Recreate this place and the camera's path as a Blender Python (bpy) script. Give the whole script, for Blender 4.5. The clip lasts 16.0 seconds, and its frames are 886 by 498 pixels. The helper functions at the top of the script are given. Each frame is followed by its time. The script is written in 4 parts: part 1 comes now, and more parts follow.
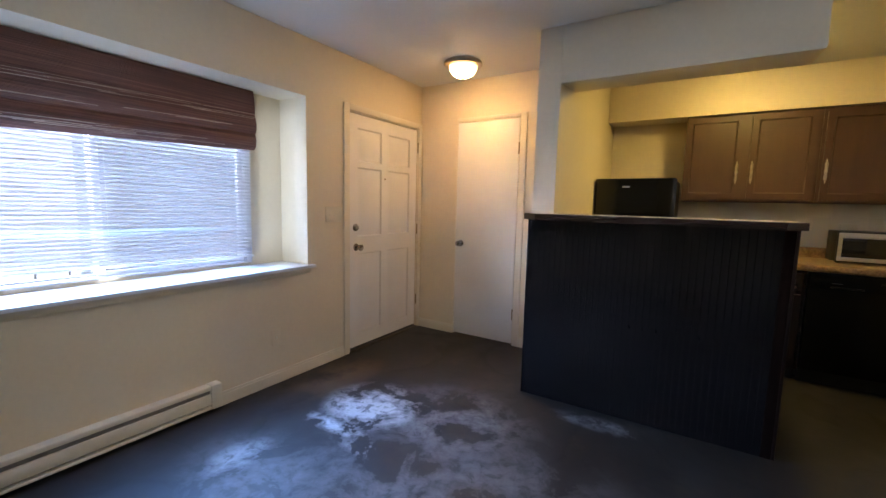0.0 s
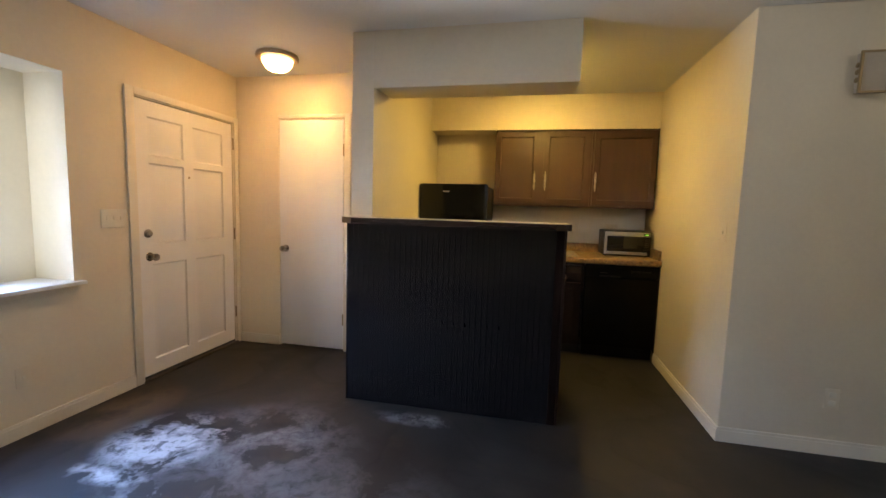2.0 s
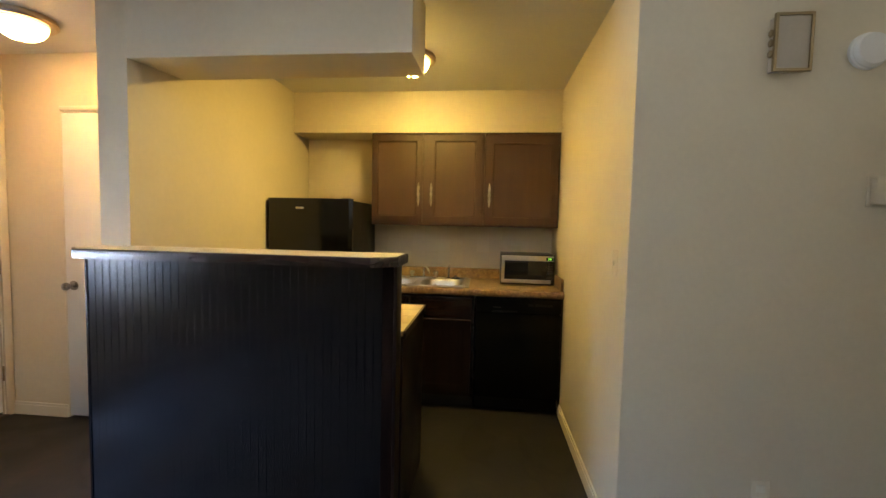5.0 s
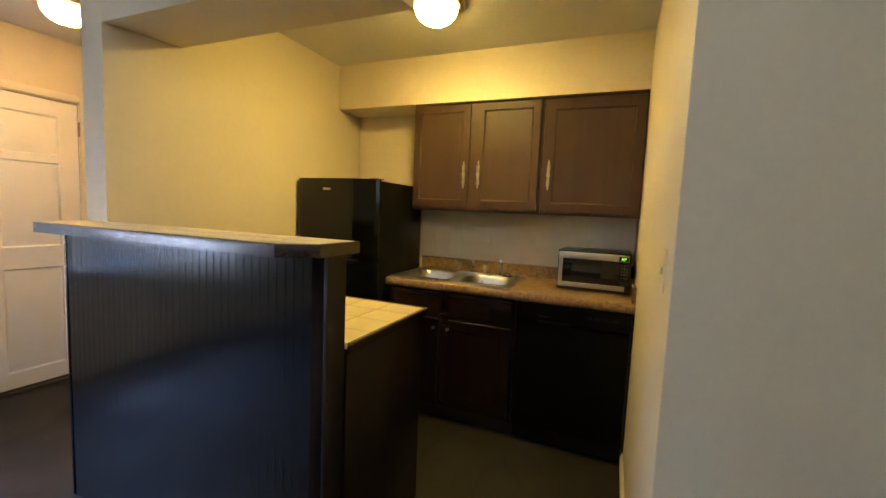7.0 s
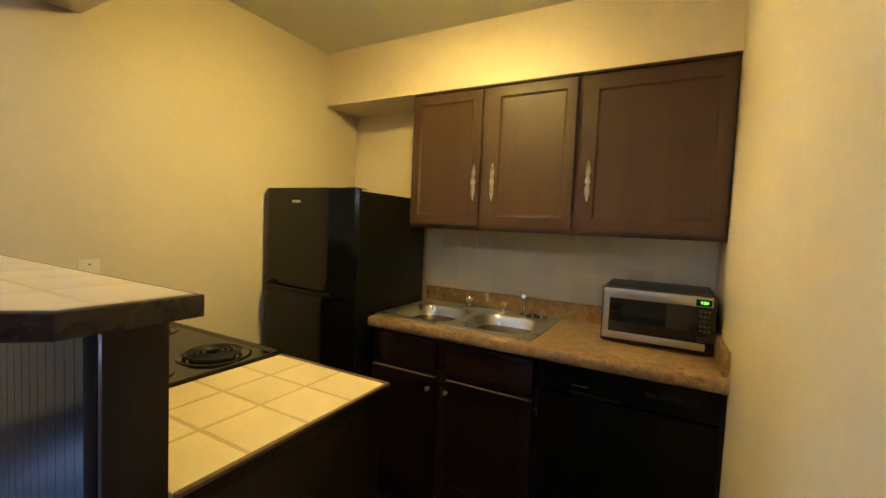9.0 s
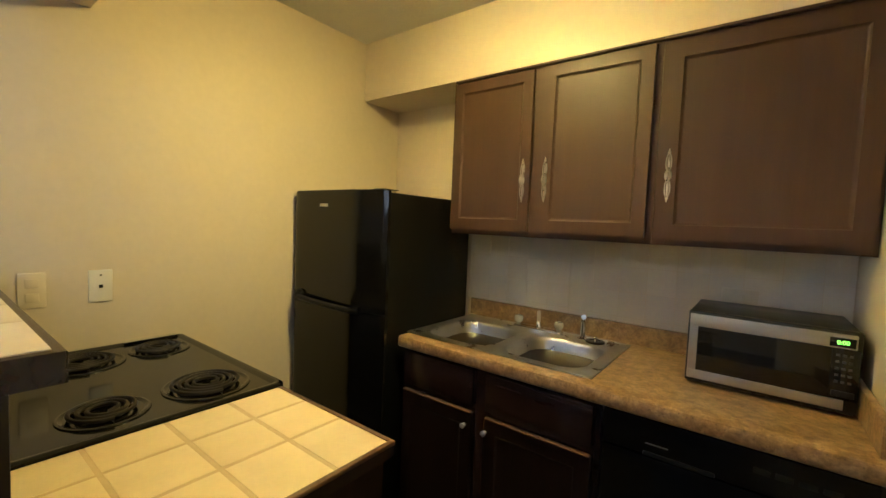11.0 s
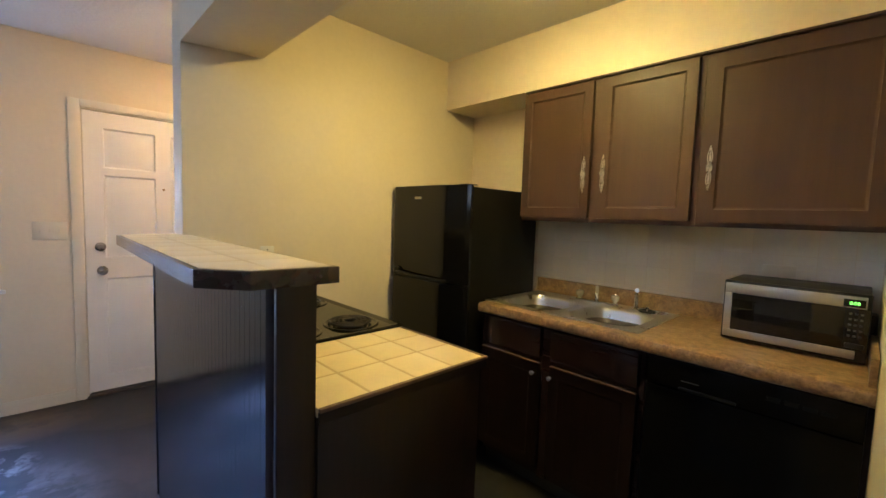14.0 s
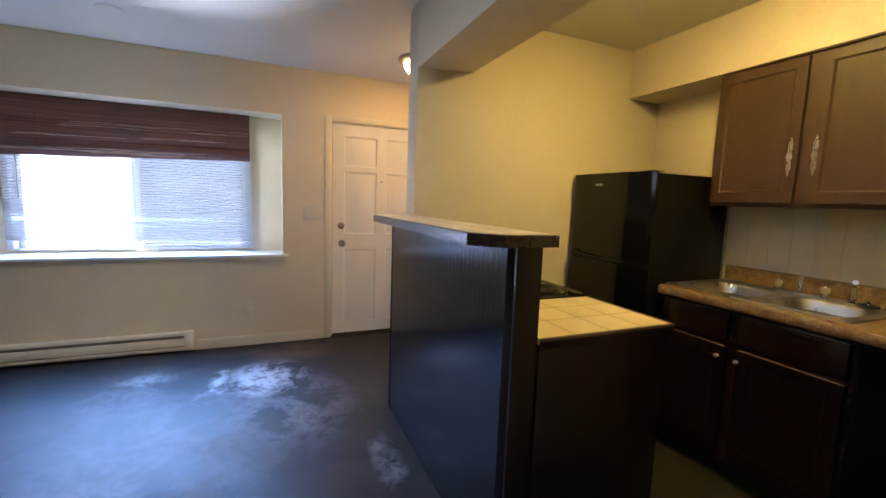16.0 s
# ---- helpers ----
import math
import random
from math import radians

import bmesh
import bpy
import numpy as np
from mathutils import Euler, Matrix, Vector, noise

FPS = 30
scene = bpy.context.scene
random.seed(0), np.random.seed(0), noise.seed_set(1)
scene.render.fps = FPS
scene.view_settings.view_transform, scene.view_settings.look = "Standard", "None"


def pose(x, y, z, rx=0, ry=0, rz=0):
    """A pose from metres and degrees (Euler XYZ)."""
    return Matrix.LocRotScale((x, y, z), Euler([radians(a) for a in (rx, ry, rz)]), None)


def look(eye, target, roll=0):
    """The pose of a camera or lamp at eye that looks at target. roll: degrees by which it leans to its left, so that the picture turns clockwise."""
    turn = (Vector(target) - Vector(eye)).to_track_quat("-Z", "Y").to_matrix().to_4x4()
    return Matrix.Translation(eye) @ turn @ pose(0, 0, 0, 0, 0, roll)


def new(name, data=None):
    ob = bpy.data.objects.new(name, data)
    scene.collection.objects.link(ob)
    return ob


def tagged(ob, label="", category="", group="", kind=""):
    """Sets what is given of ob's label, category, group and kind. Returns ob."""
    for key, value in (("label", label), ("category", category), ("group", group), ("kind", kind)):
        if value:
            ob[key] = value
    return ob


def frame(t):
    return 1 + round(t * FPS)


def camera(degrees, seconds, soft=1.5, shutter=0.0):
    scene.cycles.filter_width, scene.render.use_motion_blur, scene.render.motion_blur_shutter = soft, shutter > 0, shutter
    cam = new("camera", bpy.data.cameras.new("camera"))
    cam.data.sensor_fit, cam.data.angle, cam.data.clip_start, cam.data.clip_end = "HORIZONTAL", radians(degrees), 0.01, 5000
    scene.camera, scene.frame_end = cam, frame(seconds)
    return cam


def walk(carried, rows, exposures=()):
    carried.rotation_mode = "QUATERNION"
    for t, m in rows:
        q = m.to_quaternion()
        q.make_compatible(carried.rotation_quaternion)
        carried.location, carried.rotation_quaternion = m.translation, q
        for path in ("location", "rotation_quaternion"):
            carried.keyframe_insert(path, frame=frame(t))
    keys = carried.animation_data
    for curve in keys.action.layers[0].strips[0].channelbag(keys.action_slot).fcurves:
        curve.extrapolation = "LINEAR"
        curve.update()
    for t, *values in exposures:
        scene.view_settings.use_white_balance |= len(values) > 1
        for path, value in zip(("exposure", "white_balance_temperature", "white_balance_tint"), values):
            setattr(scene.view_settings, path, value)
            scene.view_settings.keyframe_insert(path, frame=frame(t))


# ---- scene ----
cam = camera(94.2, 16.0)
PATH = [
    (0, (0.038, 0.251, 1.296), (-1.011, 1.939, 1.075), 1.4),
    (0.5, (0.052, 0.267, 1.306), (-0.849, 2.04, 1.091), 1.3),
    (1, (0.067, 0.282, 1.308), (-0.676, 2.127, 1.098), 1.3),
    (1.5, (0.122, 0.314, 1.313), (-0.454, 2.218, 1.108), 1.4),
    (2, (0.242, 0.367, 1.313), (-0.165, 2.316, 1.119), 1.7),
    (2.5, (0.367, 0.43, 1.314), (0.122, 2.406, 1.124), 2.1),
    (3, (0.459, 0.526, 1.303), (0.368, 2.516, 1.119), 2.3),
    (3.5, (0.536, 0.723, 1.325), (0.521, 2.718, 1.191), 1.7),
    (6, (1.075, 1.564, 1.378), (0.562, 3.493, 1.244), 2.5),
    (6.5, (1.212, 1.718, 1.368), (0.529, 3.589, 1.186), 3.4),
    (7, (1.252, 1.886, 1.352), (0.488, 3.726, 1.175), 2.5),
    (7.5, (1.231, 2.105, 1.372), (0.407, 3.923, 1.232), 2.0),
    (8, (1.227, 2.298, 1.372), (0.329, 4.081, 1.255), 2.3),
    (10.5, (1.083, 2.883, 1.403), (0.017, 4.571, 1.284), 2.1),
    (11, (1.104, 2.918, 1.408), (-0.106, 4.506, 1.288), 2.4),
    (11.5, (1.131, 2.933, 1.406), (-0.191, 4.428, 1.274), 1.2),
    (12, (1.164, 2.928, 1.396), (-0.174, 4.41, 1.282), 0.9),
    (12.5, (1.213, 2.873, 1.389), (-0.129, 4.352, 1.29), 1.2),
    (13, (1.222, 2.777, 1.385), (-0.125, 4.251, 1.278), 1.2),
    (13.5, (1.265, 2.636, 1.37), (-0.115, 4.078, 1.239), 1.5),
    (14, (1.329, 2.54, 1.367), (-0.103, 3.928, 1.213), 2.0),
    (14.5, (1.417, 2.47, 1.356), (-0.153, 3.7, 1.203), 1.8),
    (15, (1.494, 2.389, 1.355), (-0.209, 3.424, 1.188), 2.1),
    (15.5, (1.51, 2.291, 1.346), (-0.266, 3.191, 1.156), 2.3),
    (16, (1.52, 2.193, 1.339), (-0.308, 2.969, 1.107), 2.0),
]
EXPOSURES = [(0, -0.12, 6600, 22), (1.5, 0.02, 7500, 23), (3.5, 0.18, 7400, 18), (7.5, 0.24, 7000, 17), (10.5, 0.30, 5950, 18), (12.5, 0.33, 5600, 20), (14.5, 0.21, 5850, 21), (16, 0.02, 6500, 22)]
walk(cam, [(t, look(eye, target, roll)) for t, eye, target, roll in PATH], EXPOSURES)


# ---- light ----
world = bpy.data.worlds.new("overcast_sky")
scene.world = world
world.use_nodes = True
wn = world.node_tree.nodes
sky = wn.new("ShaderNodeTexSky")
sky.sky_type, sky.sun_disc = "NISHITA", False
sky.sun_elevation, sky.sun_rotation = radians(55), radians(200)
world.node_tree.links.new(sky.outputs[0], wn["Background"].inputs[0])
wn["Background"].inputs[1].default_value = 0.1
sun_lamp = bpy.data.lights.new("sun", "SUN")
sun_lamp.energy, sun_lamp.angle, sun_lamp.color = 1.0, radians(12), (1.0, 0.97, 0.92)
sun = new("sun", sun_lamp)
sun.matrix_world = look((-3.0, -4.0, 9.0), (-4.4, 1.2, 0.0))
ENTRY_GLOW, KITCHEN_GLOW, SKY_GLOW, LOW_GLOW = 215.0, 385.0, 34.0, 0.65
ENTRY_TINT, KITCHEN_TINT, DAY_TINT = (1.0, 0.63, 0.23), (1.0, 0.75, 0.205), (0.46, 0.65, 1.0)


def window_light(name, watts, tint, spread, aim):
    """Daylight in the window's opening: what comes down from the sky, or up from the bright ground, between the slats."""
    data = bpy.data.lights.new(name, "AREA")
    data.shape, data.size, data.size_y = "RECTANGLE", 1.62, 0.50
    data.energy, data.color, data.spread = watts, tint, radians(spread)
    new(name, data).matrix_world = look((-2.50, 1.18, 1.26), (-2.50 + math.cos(radians(aim)), 1.18, 1.26 + math.sin(radians(aim))))


window_light("ground_light", 45.0, (0.67, 0.82, 1.0), 48, 25)


def recess_fill(name, watts, width, height, place):
    """Added fill lamp for daylight the open slats throw sideways and up on to the sides of the recess."""
    data = bpy.data.lights.new(name, "AREA")
    data.shape, data.size, data.size_y = "RECTANGLE", width, height
    data.energy, data.color, data.spread = watts, (0.74, 0.92, 1.0), radians(140)
    new(name, data).matrix_world = place


recess_fill("jamb_light", 1.2, 0.10, 1.05, pose(-2.60, 2.052, 1.40, 90))
recess_fill("soffit_light", 5.0, 1.60, 0.08, pose(-2.56, 1.18, 0.835, 180))
window_light("sky_light", 45.0, (0.17, 0.43, 1.0), 98, -50)


# ---- materials ----
def nodes_of(name):
    m = bpy.data.materials.new(name)
    m.use_nodes = True
    nt = m.node_tree
    return m, nt, nt.nodes["Principled BSDF"]


def link(nt, a, b):
    nt.links.new(a, b)


def coords(nt, stretch=(1, 1, 1), source="Object"):
    tc, mp = nt.nodes.new("ShaderNodeTexCoord"), nt.nodes.new("ShaderNodeMapping")
    mp.inputs["Scale"].default_value = stretch
    link(nt, tc.outputs[source], mp.inputs[0])
    return mp.outputs[0]


def noise_tex(nt, vec, scale, detail=4.0, rough=0.55, distort=0.0):
    n = nt.nodes.new("ShaderNodeTexNoise")
    n.inputs["Scale"].default_value, n.inputs["Detail"].default_value = scale, detail
    n.inputs["Roughness"].default_value, n.inputs["Distortion"].default_value = rough, distort
    link(nt, vec, n.inputs["Vector"])
    return n.outputs["Fac"]


def ramp(nt, fac, stops):
    r = nt.nodes.new("ShaderNodeValToRGB")
    e = r.color_ramp.elements
    while len(e) < len(stops):
        e.new(0.5)
    for el, (p, c) in zip(e, stops):
        el.position, el.color = p, (*c, 1) if len(c) == 3 else c
    link(nt, fac, r.inputs[0])
    return r.outputs[0]


def grey(v):
    return (v, v, v)


def mixc(nt, fac, a, b, mode="MIX"):
    m = nt.nodes.new("ShaderNodeMix")
    m.data_type, m.blend_type = "RGBA", mode
    for sock, v in ((m.inputs[0], fac), (m.inputs[6], a), (m.inputs[7], b)):
        if hasattr(v, "links"):
            link(nt, v, sock)
        else:
            sock.default_value = v if not isinstance(v, tuple) else (*v, 1)
    return m.outputs[2]


def math_node(nt, op, a, b=0.0):
    m = nt.nodes.new("ShaderNodeMath")
    m.operation = op
    for sock, v in zip(m.inputs, (a, b)):
        if hasattr(v, "links"):
            link(nt, v, sock)
        else:
            sock.default_value = v
    return m.outputs[0]


def bump(nt, p, height, strength, distance):
    b = nt.nodes.new("ShaderNodeBump")
    b.inputs["Strength"].default_value, b.inputs["Distance"].default_value = strength, distance
    link(nt, height, b.inputs["Height"])
    link(nt, b.outputs[0], p.inputs["Normal"])


def surface(name, c1, c2, scale=3.0, rough=(0.5, 0.65), relief=(60.0, 0.15, 0.002), metal=0.0, stretch=(1, 1, 1), spots=None, vary=0.0, coat=0.0, spec=0.5):
    """A two-scale mottled surface: large tone shifts, fine grain and relief."""
    m, nt, p = nodes_of(name)
    v = coords(nt, stretch)
    big = noise_tex(nt, v, scale, 5.0, 0.6)
    fine = noise_tex(nt, v, relief[0], 3.0, 0.6)
    col = ramp(nt, big, [(0.3, c1), (0.7, c2)])
    grain = ramp(nt, fine, [(0.25, grey(0.95)), (0.75, grey(1.03))])
    col = mixc(nt, 0.6, col, grain, "MULTIPLY")
    if spots:
        s = ramp(nt, noise_tex(nt, v, spots[0], 6.0, 0.7), [(spots[1], grey(0)), (spots[1] + 0.12, grey(1))])
        col = mixc(nt, s, col, spots[2])
    if vary:
        info = nt.nodes.new("ShaderNodeObjectInfo")
        tone = ramp(nt, info.outputs["Random"], [(0, grey(1 - vary)), (1, grey(1 + vary))])
        col = mixc(nt, 1.0, col, tone, "MULTIPLY")
    link(nt, col, p.inputs["Base Color"])
    link(nt, ramp(nt, big, [(0.3, grey(rough[0])), (0.7, grey(rough[1]))]), p.inputs["Roughness"])
    p.inputs["Metallic"].default_value = metal
    p.inputs["Coat Weight"].default_value, p.inputs["Specular IOR Level"].default_value = coat, spec
    if relief[1]:
        bump(nt, p, fine, relief[1], relief[2])
    return m


def wood(name, dark, light, along, rough=(0.32, 0.45), scale=1.0, coat=0.0, spec=0.5):
    """Stained wood: long grain along one axis, fine pores and slow tone drift."""
    m, nt, p = nodes_of(name)
    s = [26.0 * scale] * 3
    s["xyz".index(along)] = 1.6 * scale
    v = coords(nt, tuple(s))
    grain = noise_tex(nt, v, 1.0, 6.0, 0.65, 0.6)
    drift = noise_tex(nt, coords(nt), 2.2, 3.0)
    col = ramp(nt, grain, [(0.28, dark), (0.72, light)])
    col = mixc(nt, 0.5, col, ramp(nt, drift, [(0.3, grey(0.7)), (0.7, grey(1.25))]), "MULTIPLY")
    link(nt, col, p.inputs["Base Color"])
    link(nt, ramp(nt, drift, [(0.3, grey(rough[0])), (0.7, grey(rough[1]))]), p.inputs["Roughness"])
    p.inputs["Coat Weight"].default_value, p.inputs["Specular IOR Level"].default_value = coat, spec
    bump(nt, p, grain, 0.12, 0.001)
    return m


def glow(name, tint, strength):
    m, nt, p = nodes_of(name)
    p.inputs["Base Color"].default_value = (0.8, 0.8, 0.8, 1)
    p.inputs["Emission Color"].default_value = (*tint, 1)
    p.inputs["Emission Strength"].default_value = strength
    return m


def lamp_glass(name, tint, strength):
    """Frosted lamp glass, brightest at its foot where the bulb hangs, dimmer up towards the rim."""
    m = glow(name, tint, strength)
    nt = m.node_tree
    sep = nt.nodes.new("ShaderNodeSeparateXYZ")
    link(nt, coords(nt), sep.inputs[0])
    low = math_node(nt, "DIVIDE", math_node(nt, "SUBTRACT", -0.038, sep.outputs[2]), 0.085)
    share = ramp(nt, low, [(0.0, grey(0.03)), (0.6, grey(0.10)), (0.95, grey(1.0))])
    link(nt, math_node(nt, "MULTIPLY", share, strength), nt.nodes["Principled BSDF"].inputs["Emission Strength"])
    return m


def graded_glow():
    """Glow graded as stand-in daylight: dim low and north, bright above and south."""
    m = glow("graded_daylight_glow", DAY_TINT, SKY_GLOW)
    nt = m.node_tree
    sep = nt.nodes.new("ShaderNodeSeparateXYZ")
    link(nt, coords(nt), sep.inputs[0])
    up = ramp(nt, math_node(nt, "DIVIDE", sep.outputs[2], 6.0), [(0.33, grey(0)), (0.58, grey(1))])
    # southern end boosted well past the rest, for the sheen on the bar front
    south = ramp(nt, math_node(nt, "DIVIDE", math_node(nt, "ADD", sep.outputs[1], 6.0), 12.0), [(0.25, grey(170.0)), (0.40, grey(14.0)), (0.517, grey(1.0)), (0.62, grey(LOW_GLOW))])
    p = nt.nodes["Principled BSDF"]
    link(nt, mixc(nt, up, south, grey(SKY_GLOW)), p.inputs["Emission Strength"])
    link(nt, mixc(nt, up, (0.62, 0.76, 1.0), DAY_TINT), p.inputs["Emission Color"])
    return m


def clear(name, tint, opacity, body=(0.05, 0.05, 0.05)):
    """A thin pane: mostly see-through, with its own gloss."""
    m, nt, p = nodes_of(name)
    out = nt.nodes["Material Output"]
    tr, mx = nt.nodes.new("ShaderNodeBsdfTransparent"), nt.nodes.new("ShaderNodeMixShader")
    tr.inputs[0].default_value = (*tint, 1)
    p.inputs["Roughness"].default_value, p.inputs["Base Color"].default_value = 0.05, (*body, 1)
    mx.inputs[0].default_value = opacity
    link(nt, tr.outputs[0], mx.inputs[1])
    link(nt, p.outputs[0], mx.inputs[2])
    link(nt, mx.outputs[0], out.inputs[0])
    return m


def concrete_floor():
    """Dark sealed concrete, glossy, with pale scraped patches where old glue and paint came off."""
    m, nt, p = nodes_of("sealed_concrete")
    v = coords(nt)
    big, mid, fine = noise_tex(nt, v, 1.3, 6.0, 0.62), noise_tex(nt, v, 6.0, 8.0, 0.6, 0.2), noise_tex(nt, v, 45.0, 4.0)
    col = ramp(nt, big, [(0.3, (0.006, 0.0056, 0.0055)), (0.55, (0.013, 0.0115, 0.0105)), (0.75, (0.034, 0.027, 0.022))])
    col = mixc(nt, 0.8, col, ramp(nt, mid, [(0.1, grey(0.5)), (0.8, grey(1.6))]), "MULTIPLY")
    # old spills with hard, wavy rims
    spill = noise_tex(nt, v, 1.15, 5.0, 0.45, 0.7)
    col = mixc(nt, 0.45, col, ramp(nt, spill, [(0.36, grey(1.8)), (0.47, grey(1.2)), (0.53, grey(0.9)), (0.538, grey(1.9)), (0.62, grey(1.2))]), "MULTIPLY")
    sep = nt.nodes.new("ShaderNodeSeparateXYZ")
    link(nt, v, sep.inputs[0])

    def stain(*rows):
        """Soft ovals on the floor: centre, half widths and strength of each."""
        total = None
        for x, y, rx, ry, s in rows:
            dx = math_node(nt, "DIVIDE", math_node(nt, "SUBTRACT", sep.outputs[0], x), rx)
            dy = math_node(nt, "DIVIDE", math_node(nt, "SUBTRACT", sep.outputs[1], y), ry)
            d = math_node(nt, "ADD", math_node(nt, "MULTIPLY", dx, dx), math_node(nt, "MULTIPLY", dy, dy))
            one = math_node(nt, "MULTIPLY", math_node(nt, "MAXIMUM", math_node(nt, "SUBTRACT", 1.0, math_node(nt, "MULTIPLY", d, 0.6)), 0.0), s)
            total = one if total is None else math_node(nt, "MAXIMUM", total, one)
        return total

    mask = stain((-1.65, 2.17, 0.29, 0.26, 1.2), (-1.68, 1.85, 0.24, 0.06, 0.9), (-1.36, 1.78, 0.18, 0.07, 0.6), (-1.15, 2.30, 0.45, 0.36, 0.30), (-0.37, 2.74, 0.28, 0.07, 0.50), (-1.84, 1.37, 0.12, 0.17, 0.5), (-1.65, 1.35, 0.40, 0.28, 0.16), (-0.80, 1.75, 0.75, 0.55, 0.20))
    blot, flake = noise_tex(nt, v, 3.1, 12.0, 0.62, 0.35), noise_tex(nt, v, 16.0, 8.0, 0.68, 0.5)
    amount = math_node(nt, "MULTIPLY", ramp(nt, blot, [(0.455, grey(0)), (0.472, grey(0.45)), (0.50, grey(0.6)), (0.56, grey(1))]), mask)
    amount = math_node(nt, "MULTIPLY", amount, ramp(nt, flake, [(0.38, grey(0.25)), (0.46, grey(0.7)), (0.56, grey(1.0))]))
    col = mixc(nt, math_node(nt, "MINIMUM", amount, 0.9), col, (0.42, 0.415, 0.41))
    rust = ramp(nt, noise_tex(nt, v, 3.3, 6.0, 0.6), [(0.58, grey(0)), (0.80, grey(0.5))])
    col = mixc(nt, rust, col, (0.062, 0.040, 0.024))
    col = mixc(nt, math_node(nt, "MULTIPLY", stain((-2.16, 2.36, 0.20, 0.34, 0.8)), ramp(nt, blot, [(0.42, grey(0)), (0.56, grey(1))])), col, (0.11, 0.072, 0.040))
    link(nt, col, p.inputs["Base Color"])
    r = math_node(nt, "ADD", ramp(nt, mid, [(0.1, grey(0.48)), (0.9, grey(0.62))]), math_node(nt, "MULTIPLY", amount, 0.22))
    r = math_node(nt, "ADD", r, ramp(nt, spill, [(0.50, grey(0.0)), (0.54, grey(0.08)), (0.62, grey(0.02))]))
    link(nt, r, p.inputs["Roughness"])
    p.inputs["Specular IOR Level"].default_value = 0.47
    bump(nt, p, math_node(nt, "ADD", math_node(nt, "MULTIPLY", mid, 0.6), math_node(nt, "MULTIPLY", fine, 0.25)), 0.18, 0.006)
    return m


def granite_laminate():
    m, nt, p = nodes_of("brown_stone_laminate")
    v = coords(nt)
    a, b = noise_tex(nt, v, 28.0, 6.0, 0.7, 0.4), noise_tex(nt, v, 110.0, 3.0, 0.6)
    vo = nt.nodes.new("ShaderNodeTexVoronoi")
    vo.inputs["Scale"].default_value = 75.0
    link(nt, v, vo.inputs["Vector"])
    col = ramp(nt, a, [(0.25, (0.095, 0.052, 0.023)), (0.48, (0.25, 0.155, 0.073)), (0.72, (0.41, 0.28, 0.14))])
    col = mixc(nt, 0.55, col, ramp(nt, b, [(0.3, grey(0.55)), (0.7, grey(1.3))]), "MULTIPLY")
    col = mixc(nt, ramp(nt, vo.outputs["Distance"], [(0.08, grey(0.5)), (0.22, grey(0))]), col, (0.05, 0.03, 0.02))
    link(nt, col, p.inputs["Base Color"])
    p.inputs["Roughness"].default_value = 0.34
    bump(nt, p, b, 0.05, 0.001)
    return m


def woven_reed():
    m, nt, p = nodes_of("woven_reed")
    v = coords(nt, (40.0, 0.9, 190.0))
    reeds = noise_tex(nt, v, 1.0, 3.0, 0.6)
    tone = noise_tex(nt, coords(nt, (8, 1.2, 34.0)), 1.0, 4.0, 0.6)
    wv = nt.nodes.new("ShaderNodeTexWave")
    wv.bands_direction, wv.inputs["Scale"].default_value, wv.inputs["Distortion"].default_value = "Z", 55.0, 0.6
    link(nt, coords(nt), wv.inputs["Vector"])
    # reed tones; the palest strips also stand in for light slits in the weave
    col = ramp(nt, reeds, [(0.3, (0.085, 0.032, 0.024)), (0.6, (0.20, 0.085, 0.062)), (0.82, (0.36, 0.19, 0.15))])
    col = mixc(nt, 0.6, col, ramp(nt, tone, [(0.3, grey(0.55)), (0.7, grey(1.4))]), "MULTIPLY")
    link(nt, col, p.inputs["Base Color"])
    p.inputs["Roughness"].default_value = 0.55
    bump(nt, p, math_node(nt, "ADD", wv.outputs["Fac"], reeds), 0.6, 0.003)
    return m


def slat_plastic():
    """White blind slats that let a little light through."""
    m, nt, p = nodes_of("blind_slat_plastic")
    out = nt.nodes["Material Output"]
    tl, mx = nt.nodes.new("ShaderNodeBsdfTranslucent"), nt.nodes.new("ShaderNodeMixShader")
    tl.inputs[0].default_value = (0.75, 0.77, 0.8, 1)
    p.inputs["Base Color"].default_value, p.inputs["Roughness"].default_value = (0.8, 0.8, 0.8, 1), 0.35
    mx.inputs[0].default_value = 0.28
    link(nt, p.outputs[0], mx.inputs[1])
    link(nt, tl.outputs[0], mx.inputs[2])
    link(nt, mx.outputs[0], out.inputs[0])
    return m


PAINT = surface("beige_wall_paint", (0.68, 0.59, 0.435), (0.735, 0.64, 0.475), 1.4, (0.5, 0.62), (38.0, 0.002, 0.001))
CEIL = surface("white_ceiling_texture", (0.66, 0.64, 0.58), (0.72, 0.70, 0.64), 1.2, (0.6, 0.75), (55.0, 0.5, 0.006))
TRIM = surface("cream_trim_paint", (0.69, 0.625, 0.50), (0.75, 0.685, 0.555), 4.0, (0.35, 0.5), (120.0, 0.08, 0.001))
WHITE = surface("white_door_paint", (0.76, 0.74, 0.70), (0.82, 0.80, 0.76), 2.5, (0.3, 0.42), (140.0, 0.08, 0.001))
SILL = surface("white_sill_paint", (0.74, 0.74, 0.72), (0.82, 0.82, 0.80), 3.0, (0.35, 0.5), (120.0, 0.1, 0.001))
VINYL = surface("white_vinyl", (0.76, 0.77, 0.78), (0.82, 0.82, 0.83), 5.0, (0.3, 0.4), (90.0, 0.03, 0.001))
